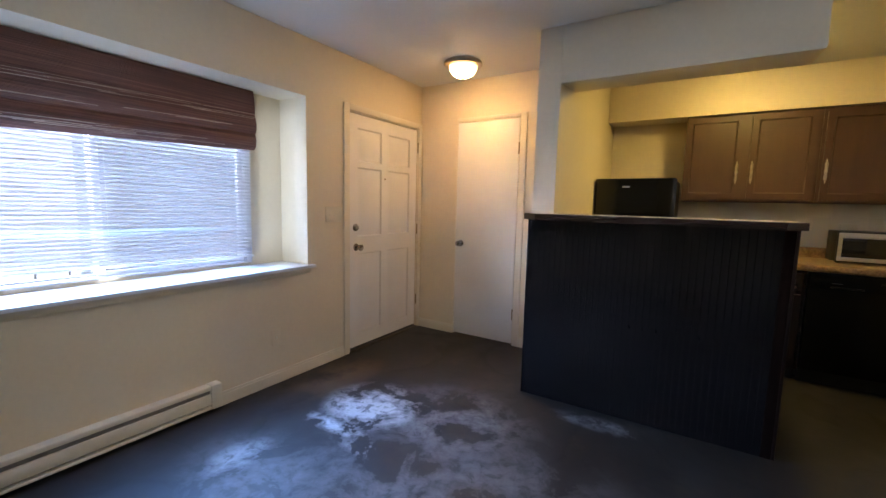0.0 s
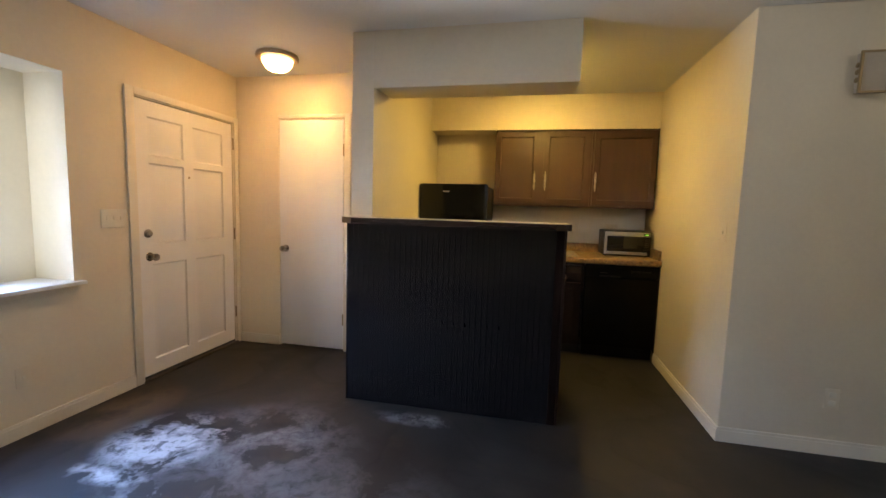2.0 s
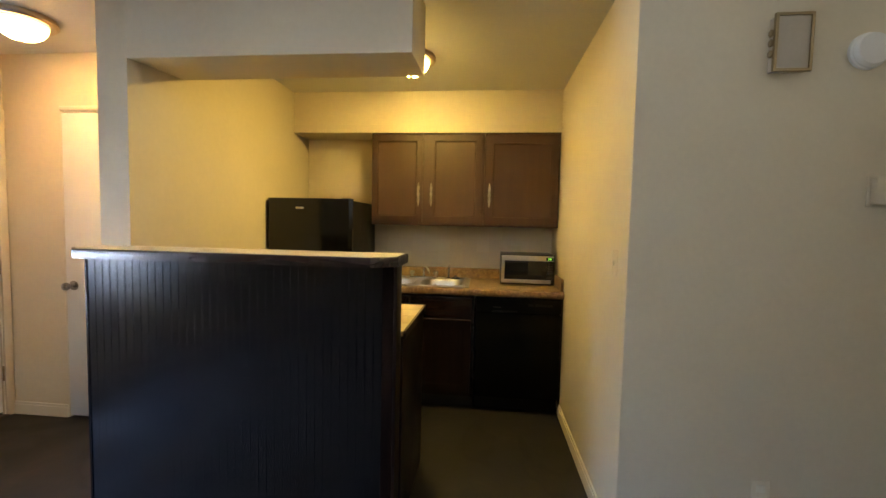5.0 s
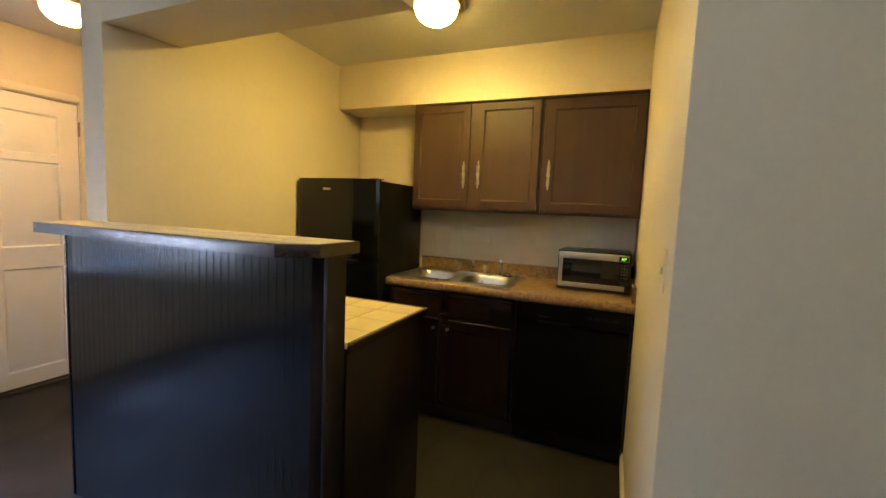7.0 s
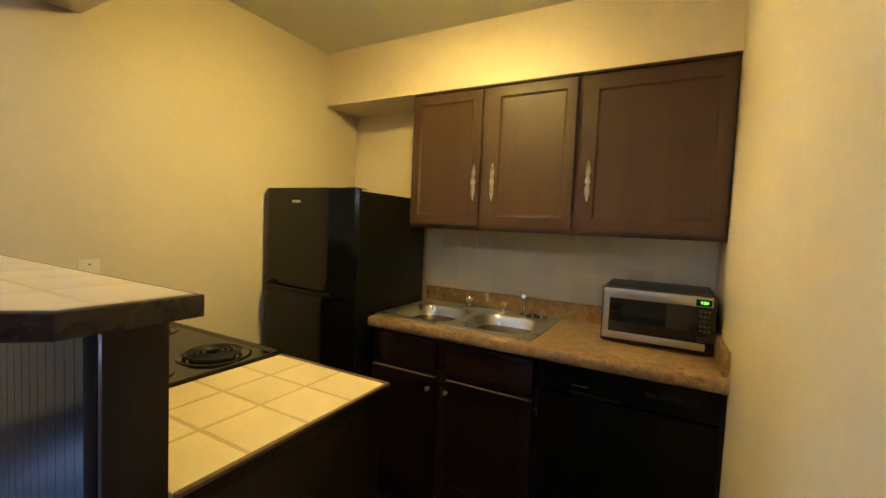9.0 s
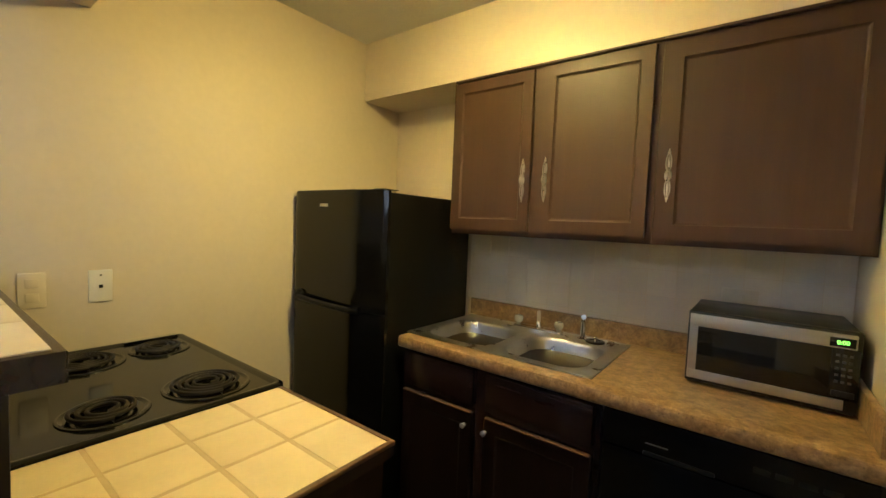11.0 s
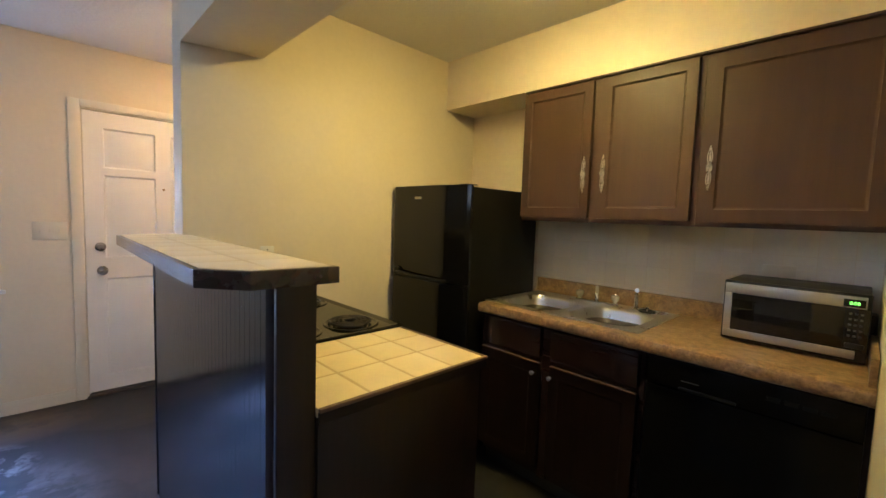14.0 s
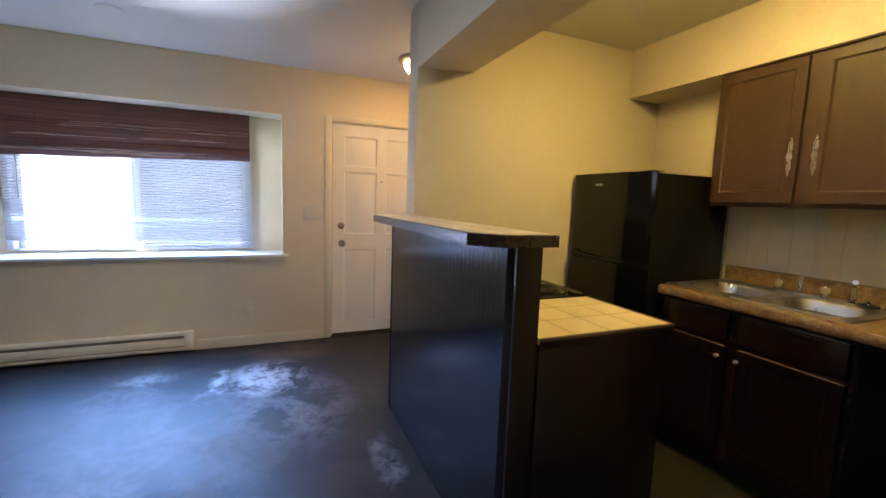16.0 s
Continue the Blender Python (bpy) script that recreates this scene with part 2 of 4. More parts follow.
PLATE = surface("ivory_plastic", (0.68, 0.62, 0.48), (0.74, 0.68, 0.54), 9.0, (0.3, 0.4), (200.0, 0.02, 0.001))
WHITE_PLASTIC = surface("white_plastic", (0.72, 0.70, 0.65), (0.76, 0.74, 0.69), 9.0, (0.35, 0.45), (200.0, 0.02, 0.001))
FLOOR = concrete_floor()
BLACK_BOARD = surface("black_gloss_paint", (0.006, 0.0055, 0.006), (0.012, 0.010, 0.010), 6.0, (0.15, 0.21), (22.0, 0.03, 0.002), vary=0.05, spec=0.37)
ESPRESSO = wood("espresso_trim_wood", (0.012, 0.006, 0.005), (0.030, 0.015, 0.011), "x", (0.17, 0.26))
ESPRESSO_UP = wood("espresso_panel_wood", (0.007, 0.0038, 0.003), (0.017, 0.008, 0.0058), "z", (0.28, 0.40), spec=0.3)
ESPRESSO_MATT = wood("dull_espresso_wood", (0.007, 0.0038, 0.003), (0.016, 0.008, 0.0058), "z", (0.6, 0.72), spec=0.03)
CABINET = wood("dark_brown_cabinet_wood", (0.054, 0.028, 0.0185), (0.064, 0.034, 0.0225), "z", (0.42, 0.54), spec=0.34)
CABINET_X = wood("dark_brown_rail_wood", (0.054, 0.028, 0.0185), (0.064, 0.034, 0.0225), "x", (0.42, 0.54), spec=0.34)
EDGE = wood("brown_edge_wood", (0.085, 0.042, 0.020), (0.17, 0.09, 0.045), "x", (0.4, 0.55))
LAMINATE = granite_laminate()
TILE = surface("cream_glazed_tile", (0.68, 0.545, 0.305), (0.76, 0.62, 0.365), 7.0, (0.3, 0.5), (70.0, 0.12, 0.002), vary=0.05)
BAR_TILE = surface("dulled_bar_tile", (0.56, 0.475, 0.35), (0.66, 0.565, 0.42), 9.0, (0.35, 0.55), (70.0, 0.12, 0.002), spots=(11.0, 0.64, (0.36, 0.26, 0.17)), vary=0.03)
BAR_GROUT = surface("pale_bar_grout", (0.53, 0.445, 0.325), (0.63, 0.535, 0.395), 14.0, (0.7, 0.85), (160.0, 0.4, 0.002))
GROUT = surface("brown_grout", (0.53, 0.40, 0.225), (0.63, 0.485, 0.285), 14.0, (0.75, 0.9), (160.0, 0.5, 0.002))
WALL_TILE = surface("painted_wall_tile", (0.72, 0.665, 0.56), (0.78, 0.72, 0.605), 6.0, (0.3, 0.42), (80.0, 0.1, 0.002), vary=0.03)
BLACK_ENAMEL = surface("black_enamel", (0.006, 0.006, 0.006), (0.010, 0.010, 0.009), 5.0, (0.05, 0.10), (60.0, 0.02, 0.001), spec=0.30)
PAN_BLACK = surface("burnt_drip_pan", (0.004, 0.004, 0.004), (0.010, 0.009, 0.008), 20.0, (0.14, 0.24), (90.0, 0.1, 0.001), spec=0.45)
BLACK_APPLIANCE = surface("black_textured_appliance", (0.0035, 0.0035, 0.004), (0.006, 0.006, 0.006), 5.0, (0.07, 0.13), (150.0, 0.04, 0.001), spec=0.42)
BLACK_FRONT = surface("black_dishwasher_front", (0.003, 0.003, 0.0035), (0.005, 0.005, 0.005), 5.0, (0.10, 0.18), (150.0, 0.04, 0.001), spec=0.10)
BLACK_SIDE = surface("black_appliance_side", (0.0035, 0.0035, 0.0035), (0.006, 0.006, 0.0055), 5.0, (0.28, 0.4), (220.0, 0.3, 0.001), spec=0.22)
BLACK_PLASTIC = surface("black_plastic", (0.008, 0.008, 0.008), (0.014, 0.014, 0.013), 9.0, (0.32, 0.45), (150.0, 0.1, 0.001), spec=0.35)
HANDLE_BLACK = surface("dull_black_handle", (0.004, 0.004, 0.004), (0.007, 0.007, 0.006), 9.0, (0.3, 0.4), (150.0, 0.1, 0.001), spec=0.15)
THRESHOLD = surface("worn_dark_threshold", (0.05, 0.038, 0.028), (0.11, 0.085, 0.06), 14.0, (0.4, 0.6), (120.0, 0.2, 0.001), metal=0.5)
BLACK_GLASS = surface("black_glass", (0.006, 0.006, 0.007), (0.009, 0.009, 0.010), 3.0, (0.05, 0.09), (40.0, 0.0, 0.001))
COIL = surface("burner_iron", (0.012, 0.011, 0.011), (0.035, 0.030, 0.028), 30.0, (0.4, 0.6), (200.0, 0.2, 0.001), metal=0.6)
STEEL = surface("brushed_steel", (0.46, 0.455, 0.46), (0.55, 0.545, 0.55), 4.0, (0.36, 0.48), (60.0, 0.1, 0.001), metal=1.0, stretch=(0.3, 8, 8))
SINK_STEEL = surface("worn_sink_steel", (0.48, 0.47, 0.455), (0.60, 0.59, 0.57), 8.0, (0.25, 0.36), (130.0, 0.06, 0.001), metal=1.0, spots=(14.0, 0.66, (0.58, 0.55, 0.50)))
CHROME = surface("chrome", (0.72, 0.72, 0.72), (0.80, 0.80, 0.80), 6.0, (0.06, 0.14), (150.0, 0.02, 0.001), metal=1.0)
NICKEL = surface("antique_silver", (0.32, 0.315, 0.31), (0.50, 0.49, 0.48), 60.0, (0.25, 0.4), (200.0, 0.3, 0.001), metal=1.0)
KNOB = surface("worn_dark_nickel", (0.26, 0.235, 0.21), (0.38, 0.35, 0.32), 14.0, (0.22, 0.34), (120.0, 0.1, 0.001), metal=1.0)
BRONZE = surface("brushed_bronze", (0.58, 0.46, 0.34), (0.70, 0.58, 0.44), 12.0, (0.3, 0.42), (120.0, 0.1, 0.001), metal=1.0)
BRASS = surface("aged_brass", (0.26, 0.19, 0.10), (0.36, 0.27, 0.15), 12.0, (0.32, 0.48), (120.0, 0.1, 0.001), metal=0.8)
ACRYLIC = clear("clear_acrylic", (0.9, 0.9, 0.88), 0.6, (0.55, 0.53, 0.48))
GLASS = clear("window_glass", (0.95, 0.97, 0.98), 0.08)
SCREEN = clear("insect_screen", (0.78, 0.80, 0.82), 0.10)
REED = woven_reed()
SLAT = slat_plastic()
ENTRY_DOME = lamp_glass("entry_lamp_glass", ENTRY_TINT, ENTRY_GLOW)
KITCHEN_DOME = lamp_glass("kitchen_lamp_glass", KITCHEN_TINT, KITCHEN_GLOW)
GREEN = glow("green_display_light", (0.15, 1.0, 0.05), 3.0)
BACKDROP = graded_glow()
KEY_GREY = surface("printed_key_grey", (0.05, 0.05, 0.05), (0.075, 0.075, 0.075), 20.0, (0.4, 0.5), (200.0, 0.02, 0.001))
FENCE = surface("white_fence_paint", (0.70, 0.69, 0.66), (0.80, 0.79, 0.76), 4.0, (0.5, 0.65), (60.0, 0.2, 0.002), vary=0.06)
GRASS = surface("trodden_ground", (0.10, 0.09, 0.07), (0.20, 0.18, 0.15), 3.0, (0.8, 0.95), (40.0, 0.6, 0.01))
DARK_GAP = surface("dark_recess", (0.02, 0.018, 0.016), (0.03, 0.027, 0.024), 9.0, (0.6, 0.7), (80.0, 0.1, 0.001))


# ---- mesh helpers ----
def box(bm, x0, x1, y0, y1, z0, z1, bev=0.0, seg=2):
    g = bmesh.ops.create_cube(bm, size=1.0)["verts"]
    bmesh.ops.scale(bm, vec=(x1 - x0, y1 - y0, z1 - z0), verts=g)
    bmesh.ops.translate(bm, vec=((x0 + x1) / 2, (y0 + y1) / 2, (z0 + z1) / 2), verts=g)
    if bev:
        edges = list({e for v in g for e in v.link_edges})
        bmesh.ops.bevel(bm, geom=edges, offset=bev, segments=seg, affect="EDGES", profile=0.5)
    return bm


def boxes(*rows, bev=0.0):
    bm = bmesh.new()
    for r in rows:
        box(bm, *r, bev=bev)
    return bm


def lathe(bm, centre, profile, axis=(0, 0, 1), seg=28):
    """A turned shape: profile rows of (radius, height along the axis)."""
    turn = Vector((0, 0, 1)).rotation_difference(Vector(axis)).to_matrix()
    rings = []
    for r, h in profile:
        if r < 1e-5:
            rings.append([bm.verts.new(Vector(centre) + turn @ Vector((0, 0, h)))])
        else:
            rings.append([bm.verts.new(Vector(centre) + turn @ Vector((r * math.cos(6.28318531 * k / seg), r * math.sin(6.28318531 * k / seg), h))) for k in range(seg)])
    for a, b in zip(rings, rings[1:]):
        for k in range(seg):
            q = [a[k % len(a)], a[(k + 1) % len(a)], b[(k + 1) % len(b)], b[k % len(b)]]
            q = list(dict.fromkeys(q))
            if len(q) > 2:
                bm.faces.new(q)
    for ring in (rings[0], rings[-1]):
        if len(ring) > 2:
            bm.faces.new(ring)
    return bm


def rod(bm, a, b, r, seg=14):
    a, b = Vector(a), Vector(b)
    return lathe(bm, a, [(r, 0), (r, (b - a).length)], (b - a).normalized(), seg)


def tube(bm, pts, r, seg=8):
    """A round bar along a path of points."""
    pts = [Vector(p) for p in pts]
    rings = []
    for k, p in enumerate(pts):
        d = (pts[min(k + 1, len(pts) - 1)] - pts[max(k - 1, 0)]).normalized()
        side = d.cross((0, 0, 1)) if abs(d.z) < 0.95 else d.cross((1, 0, 0))
        side.normalize()
        up = side.cross(d)
        rings.append([bm.verts.new(p + r * (math.cos(6.28318531 * j / seg) * side + math.sin(6.28318531 * j / seg) * up)) for j in range(seg)])
    for a, b in zip(rings, rings[1:]):
        for j in range(seg):
            bm.faces.new((a[j], a[(j + 1) % seg], b[(j + 1) % seg], b[j]))
    bm.faces.new(rings[0]), bm.faces.new(rings[-1])
    return bm


def ball(bm, c, sx, sy, sz, u=14, v=9):
    g = bmesh.ops.create_uvsphere(bm, u_segments=u, v_segments=v, radius=1.0)["verts"]
    bmesh.ops.scale(bm, vec=(sx, sy, sz), verts=g)
    bmesh.ops.translate(bm, vec=c, verts=g)
    return bm


def rounded(cx, cy, hx, hy, r, n=6):
    """A rounded rectangle as points, counter-clockwise."""
    out = []
    for sx, sy, a0 in ((1, 1, 0), (-1, 1, 90), (-1, -1, 180), (1, -1, 270)):
        for k in range(n + 1):
            a = radians(a0 + 90 * k / n)
            out.append((cx + sx * (hx - r) + r * math.cos(a), cy + sy * (hy - r) + r * math.sin(a)))
    return out


def prism(bm, outline, z0, z1, bev=0.0):
    lo = [bm.verts.new((x, y, z0)) for x, y in outline]
    hi = [bm.verts.new((x, y, z1)) for x, y in outline]
    n = len(lo)
    bm.faces.new(lo[::-1])
    top = bm.faces.new(hi)
    for k in range(n):
        bm.faces.new((lo[k], lo[(k + 1) % n], hi[(k + 1) % n], hi[k]))
    if bev:
        bmesh.ops.bevel(bm, geom=list(top.edges), offset=bev, segments=2, affect="EDGES", profile=0.5)
    return bm


def place_of(ob):
    return Vector((0, 0, 0)) if ob is None else ob.location + place_of(ob.parent)


def finish(name, bm, material, smooth=True, origin=(0, 0, 0)):
    bmesh.ops.recalc_face_normals(bm, faces=bm.faces)
    bmesh.ops.translate(bm, vec=-Vector(origin), verts=bm.verts)
    me = bpy.data.meshes.new(name)
    bm.to_mesh(me)
    bm.free()
    me.materials.append(material)
    if smooth:
        me.shade_smooth()
        me.set_sharp_from_angle(angle=radians(35))
    return me


def part(name, bm, material, parent, label=""):
    """One mesh under a thing or under a part; built at its place in the world."""
    ob = new(name, finish(name, bm, material, origin=place_of(parent)))
    ob.parent = parent
    return tagged(ob, label)


def thing(name, at, label, category, group="", kind=""):
    ob = new(name)
    ob.empty_display_size = 0.1
    ob.location = at
    return tagged(ob, label, category, group, kind)


def solid(name, bm, material, label, category, kind="structure", group=""):
    return tagged(new(name, finish(name, bm, material)), label, category, group, kind)


def panel_leaf(bm, u0, u1, v0, v1, holes, thick, deep, raised, put):
    """A framed leaf with sunk panels, in u across, v up, w out of the face; put() lays it into the world."""
    us = sorted({u0, u1, *[h[0] for h in holes], *[h[1] for h in holes]})
    vs = sorted({v0, v1, *[h[2] for h in holes], *[h[3] for h in holes]})

    def quad(*pts):
        bm.faces.new([bm.verts.new(put(*p)) for p in pts])

    for a, b in zip(us, us[1:]):
        for c, d in zip(vs, vs[1:]):
            if not any(h[0] <= a and b <= h[1] and h[2] <= c and d <= h[3] for h in holes):
                quad((a, c, 0), (b, c, 0), (b, d, 0), (a, d, 0))
    e = 0.012
    for a, b, c, d in holes:
        rings = [[(a, c, 0), (b, c, 0), (b, d, 0), (a, d, 0)]]
        steps = [(e * 0.12, -deep * 0.35), (e * 0.85, -deep), (e * 0.9, -deep)]
        if raised:
            steps += [(e * 1.1, -deep), (e * 3.6, -deep * 0.25)]
        for o, w in steps:
            rings.append([(a + o, c + o, w), (b - o, c + o, w), (b - o, d - o, w), (a + o, d - o, w)])
        for r, s in zip(rings, rings[1:]):
            for k in range(4):
                quad(r[k], r[(k + 1) % 4], s[(k + 1) % 4], s[k])
        quad(*rings[-1])
    edge = [(u0, v0), (u1, v0), (u1, v1), (u0, v1)]
    for k in range(4):
        (a, b), (c, d) = edge[k], edge[(k + 1) % 4]
        quad((a, b, 0), (c, d, 0), (c, d, -thick), (a, b, -thick))
    quad(*[(a, b, -thick) for a, b in edge])
    bmesh.ops.remove_doubles(bm, verts=bm.verts, dist=1e-5)
    return bm


def lettering(name, text, size, material, parent, m):
    """Printed characters as a flat mesh."""
    cu = bpy.data.curves.new(name, "FONT")
    cu.body, cu.size, cu.align_x, cu.align_y, cu.extrude = text, size, "CENTER", "CENTER", 0.0004
    tmp = bpy.data.objects.new(name, cu)
    scene.collection.objects.link(tmp)
    me = bpy.data.meshes.new_from_object(tmp.evaluated_get(bpy.context.evaluated_depsgraph_get()))
    bpy.data.objects.remove(tmp)
    me.materials.append(material)
    ob = new(name, me)
    ob.parent = parent
    ob.matrix_local = Matrix.Translation(-place_of(parent)) @ m
    return ob


# ---- the room: floor, ceiling, walls ----
H = 2.44
WX, EX, SY = -2.425, 2.40, -2.1
RX = -2.72                      # back of the window recess
RY0, RY1, RZ0, RZ1 = 0.045, 2.305, 0.815, 2.036
WY0, WY1, WZ0, WZ1 = 0.315, 2.045, 0.835, 2.03
CY = 3.745                      # closet wall
KX0, KX1, KY = -0.795, 1.382, 4.88
BY = 2.975                       # wall beside the kitchen
PY = 2.980                      # front of post and beam
DY0, DY1, DZ1 = 2.738, 3.684, 2.012

solid("floor", boxes((WX - 0.5, EX + 0.2, SY - 0.2, KY + 0.2, -0.12, 0.0)), FLOOR, "dark sealed concrete floor with pale scraped patches", "floor")
solid("ceiling", boxes((WX - 0.5, EX + 0.2, SY - 0.2, KY + 0.2, H, H + 0.15)), CEIL, "off-white lightly textured ceiling", "ceiling")
X2 = RX - 0.14
solid("wall_west", boxes(
    (X2, WX, SY - 0.15, RY0, 0, H), (X2, WX, RY0, RY1, 0, RZ0), (X2, WX, RY0, RY1, RZ1, H), (X2, WX, RY1, DY0 - 0.02, 0, H),
    (X2, WX, DY0 - 0.02, DY1 + 0.02, DZ1 + 0.02, H), (X2, WX, DY1 + 0.02, CY + 0.8, 0, H),
    (X2, RX, RY0, WY0, RZ0, RZ1), (X2, RX, WY1, RY1, RZ0, RZ1), (X2, RX, WY0, WY1, RZ0, WZ0)), PAINT,
    "beige painted wall with a deep window recess", "wall")
CDX0, CDX1, CDZ = -1.988, -1.368, 2.055
solid("wall_closet", boxes((WX, CDX0 - 0.012, CY, CY + 0.12, 0, H), (CDX0 - 0.012, CDX1 + 0.012, CY, CY + 0.12, CDZ + 0.012, H), (CDX1 + 0.012, -0.945, CY, CY + 0.12, 0, H)), PAINT, "warm-lit beige wall round the closet door", "wall")
solid("closet_back_wall", boxes((WX, -0.945, CY + 0.7, CY + 0.8, 0, H)), PAINT, "plain wall closing the closet", "wall")
solid("wall_kitchen_side", boxes((-0.945, KX0, PY, KY + 0.12, 0, H), bev=0.004), PAINT, "beige wall between entry and kitchen, ending in a post", "wall")
solid("wall_north", boxes((KX0, KX1, KY, KY + 0.12, 0, H)), PAINT, "yellow-lit kitchen back wall", "wall")
solid("wall_block", boxes((KX1, EX + 0.05, BY, KY + 0.12, 0, H), bev=0.006), PAINT, "beige wall block beside the kitchen opening", "wall")
solid("wall_east", boxes((EX, EX + 0.12, SY - 0.15, KY, 0, H)), PAINT, "beige side wall of the living room", "wall")
solid("wall_south", boxes((WX, EX, SY - 0.12, SY, 0, H)), PAINT, "plain beige wall closing the living room", "wall")

bm = bmesh.new()
sec = [(PY, 2.082), (3.330, 2.106), (3.325, H), (PY, H)]
ends = [[bm.verts.new((x, y, z)) for y, z in sec] for x in (KX0, 0.490)]
for k in range(4):
    bm.faces.new((ends[0][k], ends[0][(k + 1) % 4], ends[1][(k + 1) % 4], ends[1][k]))
bm.faces.new(ends[0]), bm.faces.new(ends[1])
bmesh.ops.bevel(bm, geom=[e for e in bm.edges if max(v.co.z for v in e.verts) < 2.2], offset=0.006, segments=2, affect="EDGES", profile=0.5)
solid("beam", bm, PAINT, "boxed drywall beam over the breakfast bar", "beam")
solid("soffit", boxes((KX0, KX1, 4.588, KY, 2.112, H)), PAINT, "drywall soffit above the kitchen cabinets", "soffit")


def baseboard(name, x0, x1, y0, y1, side):
    """A moulded skirting: a flat board with an eased top."""
    b = bmesh.new()
    box(b, x0, x1, y0, y1, 0.0, 0.07)
    t = 0.004
    lo = {"x": (x0, x1 - t, y0, y1), "-x": (x0 + t, x1, y0, y1), "y": (x0, x1, y0, y1 - t), "-y": (x0, x1, y0 + t, y1)}[side]
    box(b, *lo, 0.07, 0.086)
    solid(name, b, TRIM, "cream painted baseboard with eased top edge", "baseboard")


BT = 0.013
baseboard("baseboard", WX, WX + BT, 1.605, DY0 - 0.075, "x")
baseboard("baseboard", WX, WX + BT, SY, -0.55, "x")
baseboard("baseboard", WX, CDX0 - 0.012, CY - BT, CY, "-y")
baseboard("baseboard", CDX1 + 0.075, -0.945, CY - BT, CY, "-y")
baseboard("baseboard", KX1 - BT, KX1, BY - BT, 4.26, "-x")
baseboard("baseboard", KX1, EX - BT, BY - BT, BY, "-y")
baseboard("baseboard", EX - BT, EX, SY, BY, "-x")

solid("ceiling_cover", lathe(bmesh.new(), (-1.76, 1.31, H), [(0.072, -0.0005), (0.071, -0.004), (0.062, -0.006), (0, -0.006)], seg=32), CEIL, "painted-over round cover plate on the ceiling", "cover plate")

# casings
CW, CT = 0.062, 0.016
solid("door_casing", boxes((WX, WX + CT, DY0 - CW - 0.01, DY0 - 0.01, 0, DZ1 + CW), (WX, WX + CT, DY1 + 0.008, CY - 0.003, 0, DZ1 + CW), (WX, WX + CT, DY0 - 0.01, DY1 + 0.008, DZ1 + 0.01, DZ1 + CW), bev=0.004), TRIM, "cream painted casing round the front door", "trim")
solid("door_jamb", boxes((WX - 0.10, WX - 0.001, DY0 - 0.02, DY0 - 0.003, 0, DZ1 + 0.02), (WX - 0.10, WX - 0.001, DY1 + 0.003, DY1 + 0.02, 0, DZ1 + 0.02), (WX - 0.10, WX - 0.001, DY0 - 0.003, DY1 + 0.003, DZ1 + 0.003, DZ1 + 0.02)), TRIM, "cream painted front door jamb", "trim")
solid("closet_casing", boxes((CDX1 + 0.012, CDX1 + 0.07, CY - 0.014, CY, 0, CDZ + 0.045), (CDX0 - 0.012, CDX1 + 0.012, CY - 0.006, CY, CDZ + 0.012, CDZ + 0.045), bev=0.003), TRIM, "cream casing beside the closet door", "trim")
solid("closet_jamb", boxes((CDX0 - 0.011, CDX0 - 0.003, CY + 0.001, CY + 0.11, 0, CDZ + 0.011), (CDX1 + 0.003, CDX1 + 0.011, CY + 0.001, CY + 0.11, 0, CDZ + 0.011), (CDX0 - 0.003, CDX1 + 0.003, CY + 0.001, CY + 0.11, CDZ + 0.003, CDZ + 0.011)), TRIM, "cream closet door jamb", "trim")
solid("threshold", boxes((X2, WX + 0.02, DY0 - 0.018, DY1 + 0.018, 0.0, 0.014), bev=0.004), THRESHOLD, "worn bronze metal door threshold", "threshold")
# Unseen panel added outside the shut door to close the doorway.
solid("porch_wall", boxes((X2 - 0.04, X2, DY0 - 0.1, DY1 + 0.1, 0, 2.2)), WHITE, "unseen plain panel closing the doorway behind the front door", "wall")


# ---- doors ----
def knob(parent, at, axis, bolt=False):
    at, axis = Vector(at), Vector(axis)
    b = bmesh.new()
    lathe(b, at, [(0.032, 0), (0.032, 0.004), (0.026, 0.009), (0.012, 0.011)], axis)
    if bolt:
        lathe(b, at + axis * 0.009, [(0.021, 0), (0.021, 0.012), (0.017, 0.016), (0, 0.017)], axis)
        return part("deadbolt", b, KNOB, parent, "dark nickel deadbolt")
    lathe(b, at + axis * 0.009, [(0.011, 0), (0.011, 0.022), (0.022, 0.032), (0.027, 0.044), (0.024, 0.056), (0.012, 0.062), (0, 0.063)], axis)
    return part("door_knob", b, KNOB, parent, "dark nickel door knob")


def hinge(parent, at):
    b = bmesh.new()
    at = Vector(at)
    rod(b, at - Vector((0, 0, 0.045)), at + Vector((0, 0, 0.045)), 0.006, 10)
    lathe(b, at + Vector((0, 0, 0.045)), [(0.007, 0), (0.007, 0.003), (0.003, 0.007)], seg=10)
    lathe(b, at - Vector((0, 0, 0.052)), [(0.003, 0), (0.007, 0.004), (0.007, 0.007)], seg=10)
    part("hinge", b, BRASS, parent, "tarnished brass hinge")


front_door = thing("door_1", (WX, (DY0 + DY1) / 2, 0), "white six-panel front door, closed, with two locks", "door", kind="structure")
fx = WX - 0.012
cols = ((2.845, 3.152), (3.247, 3.570))
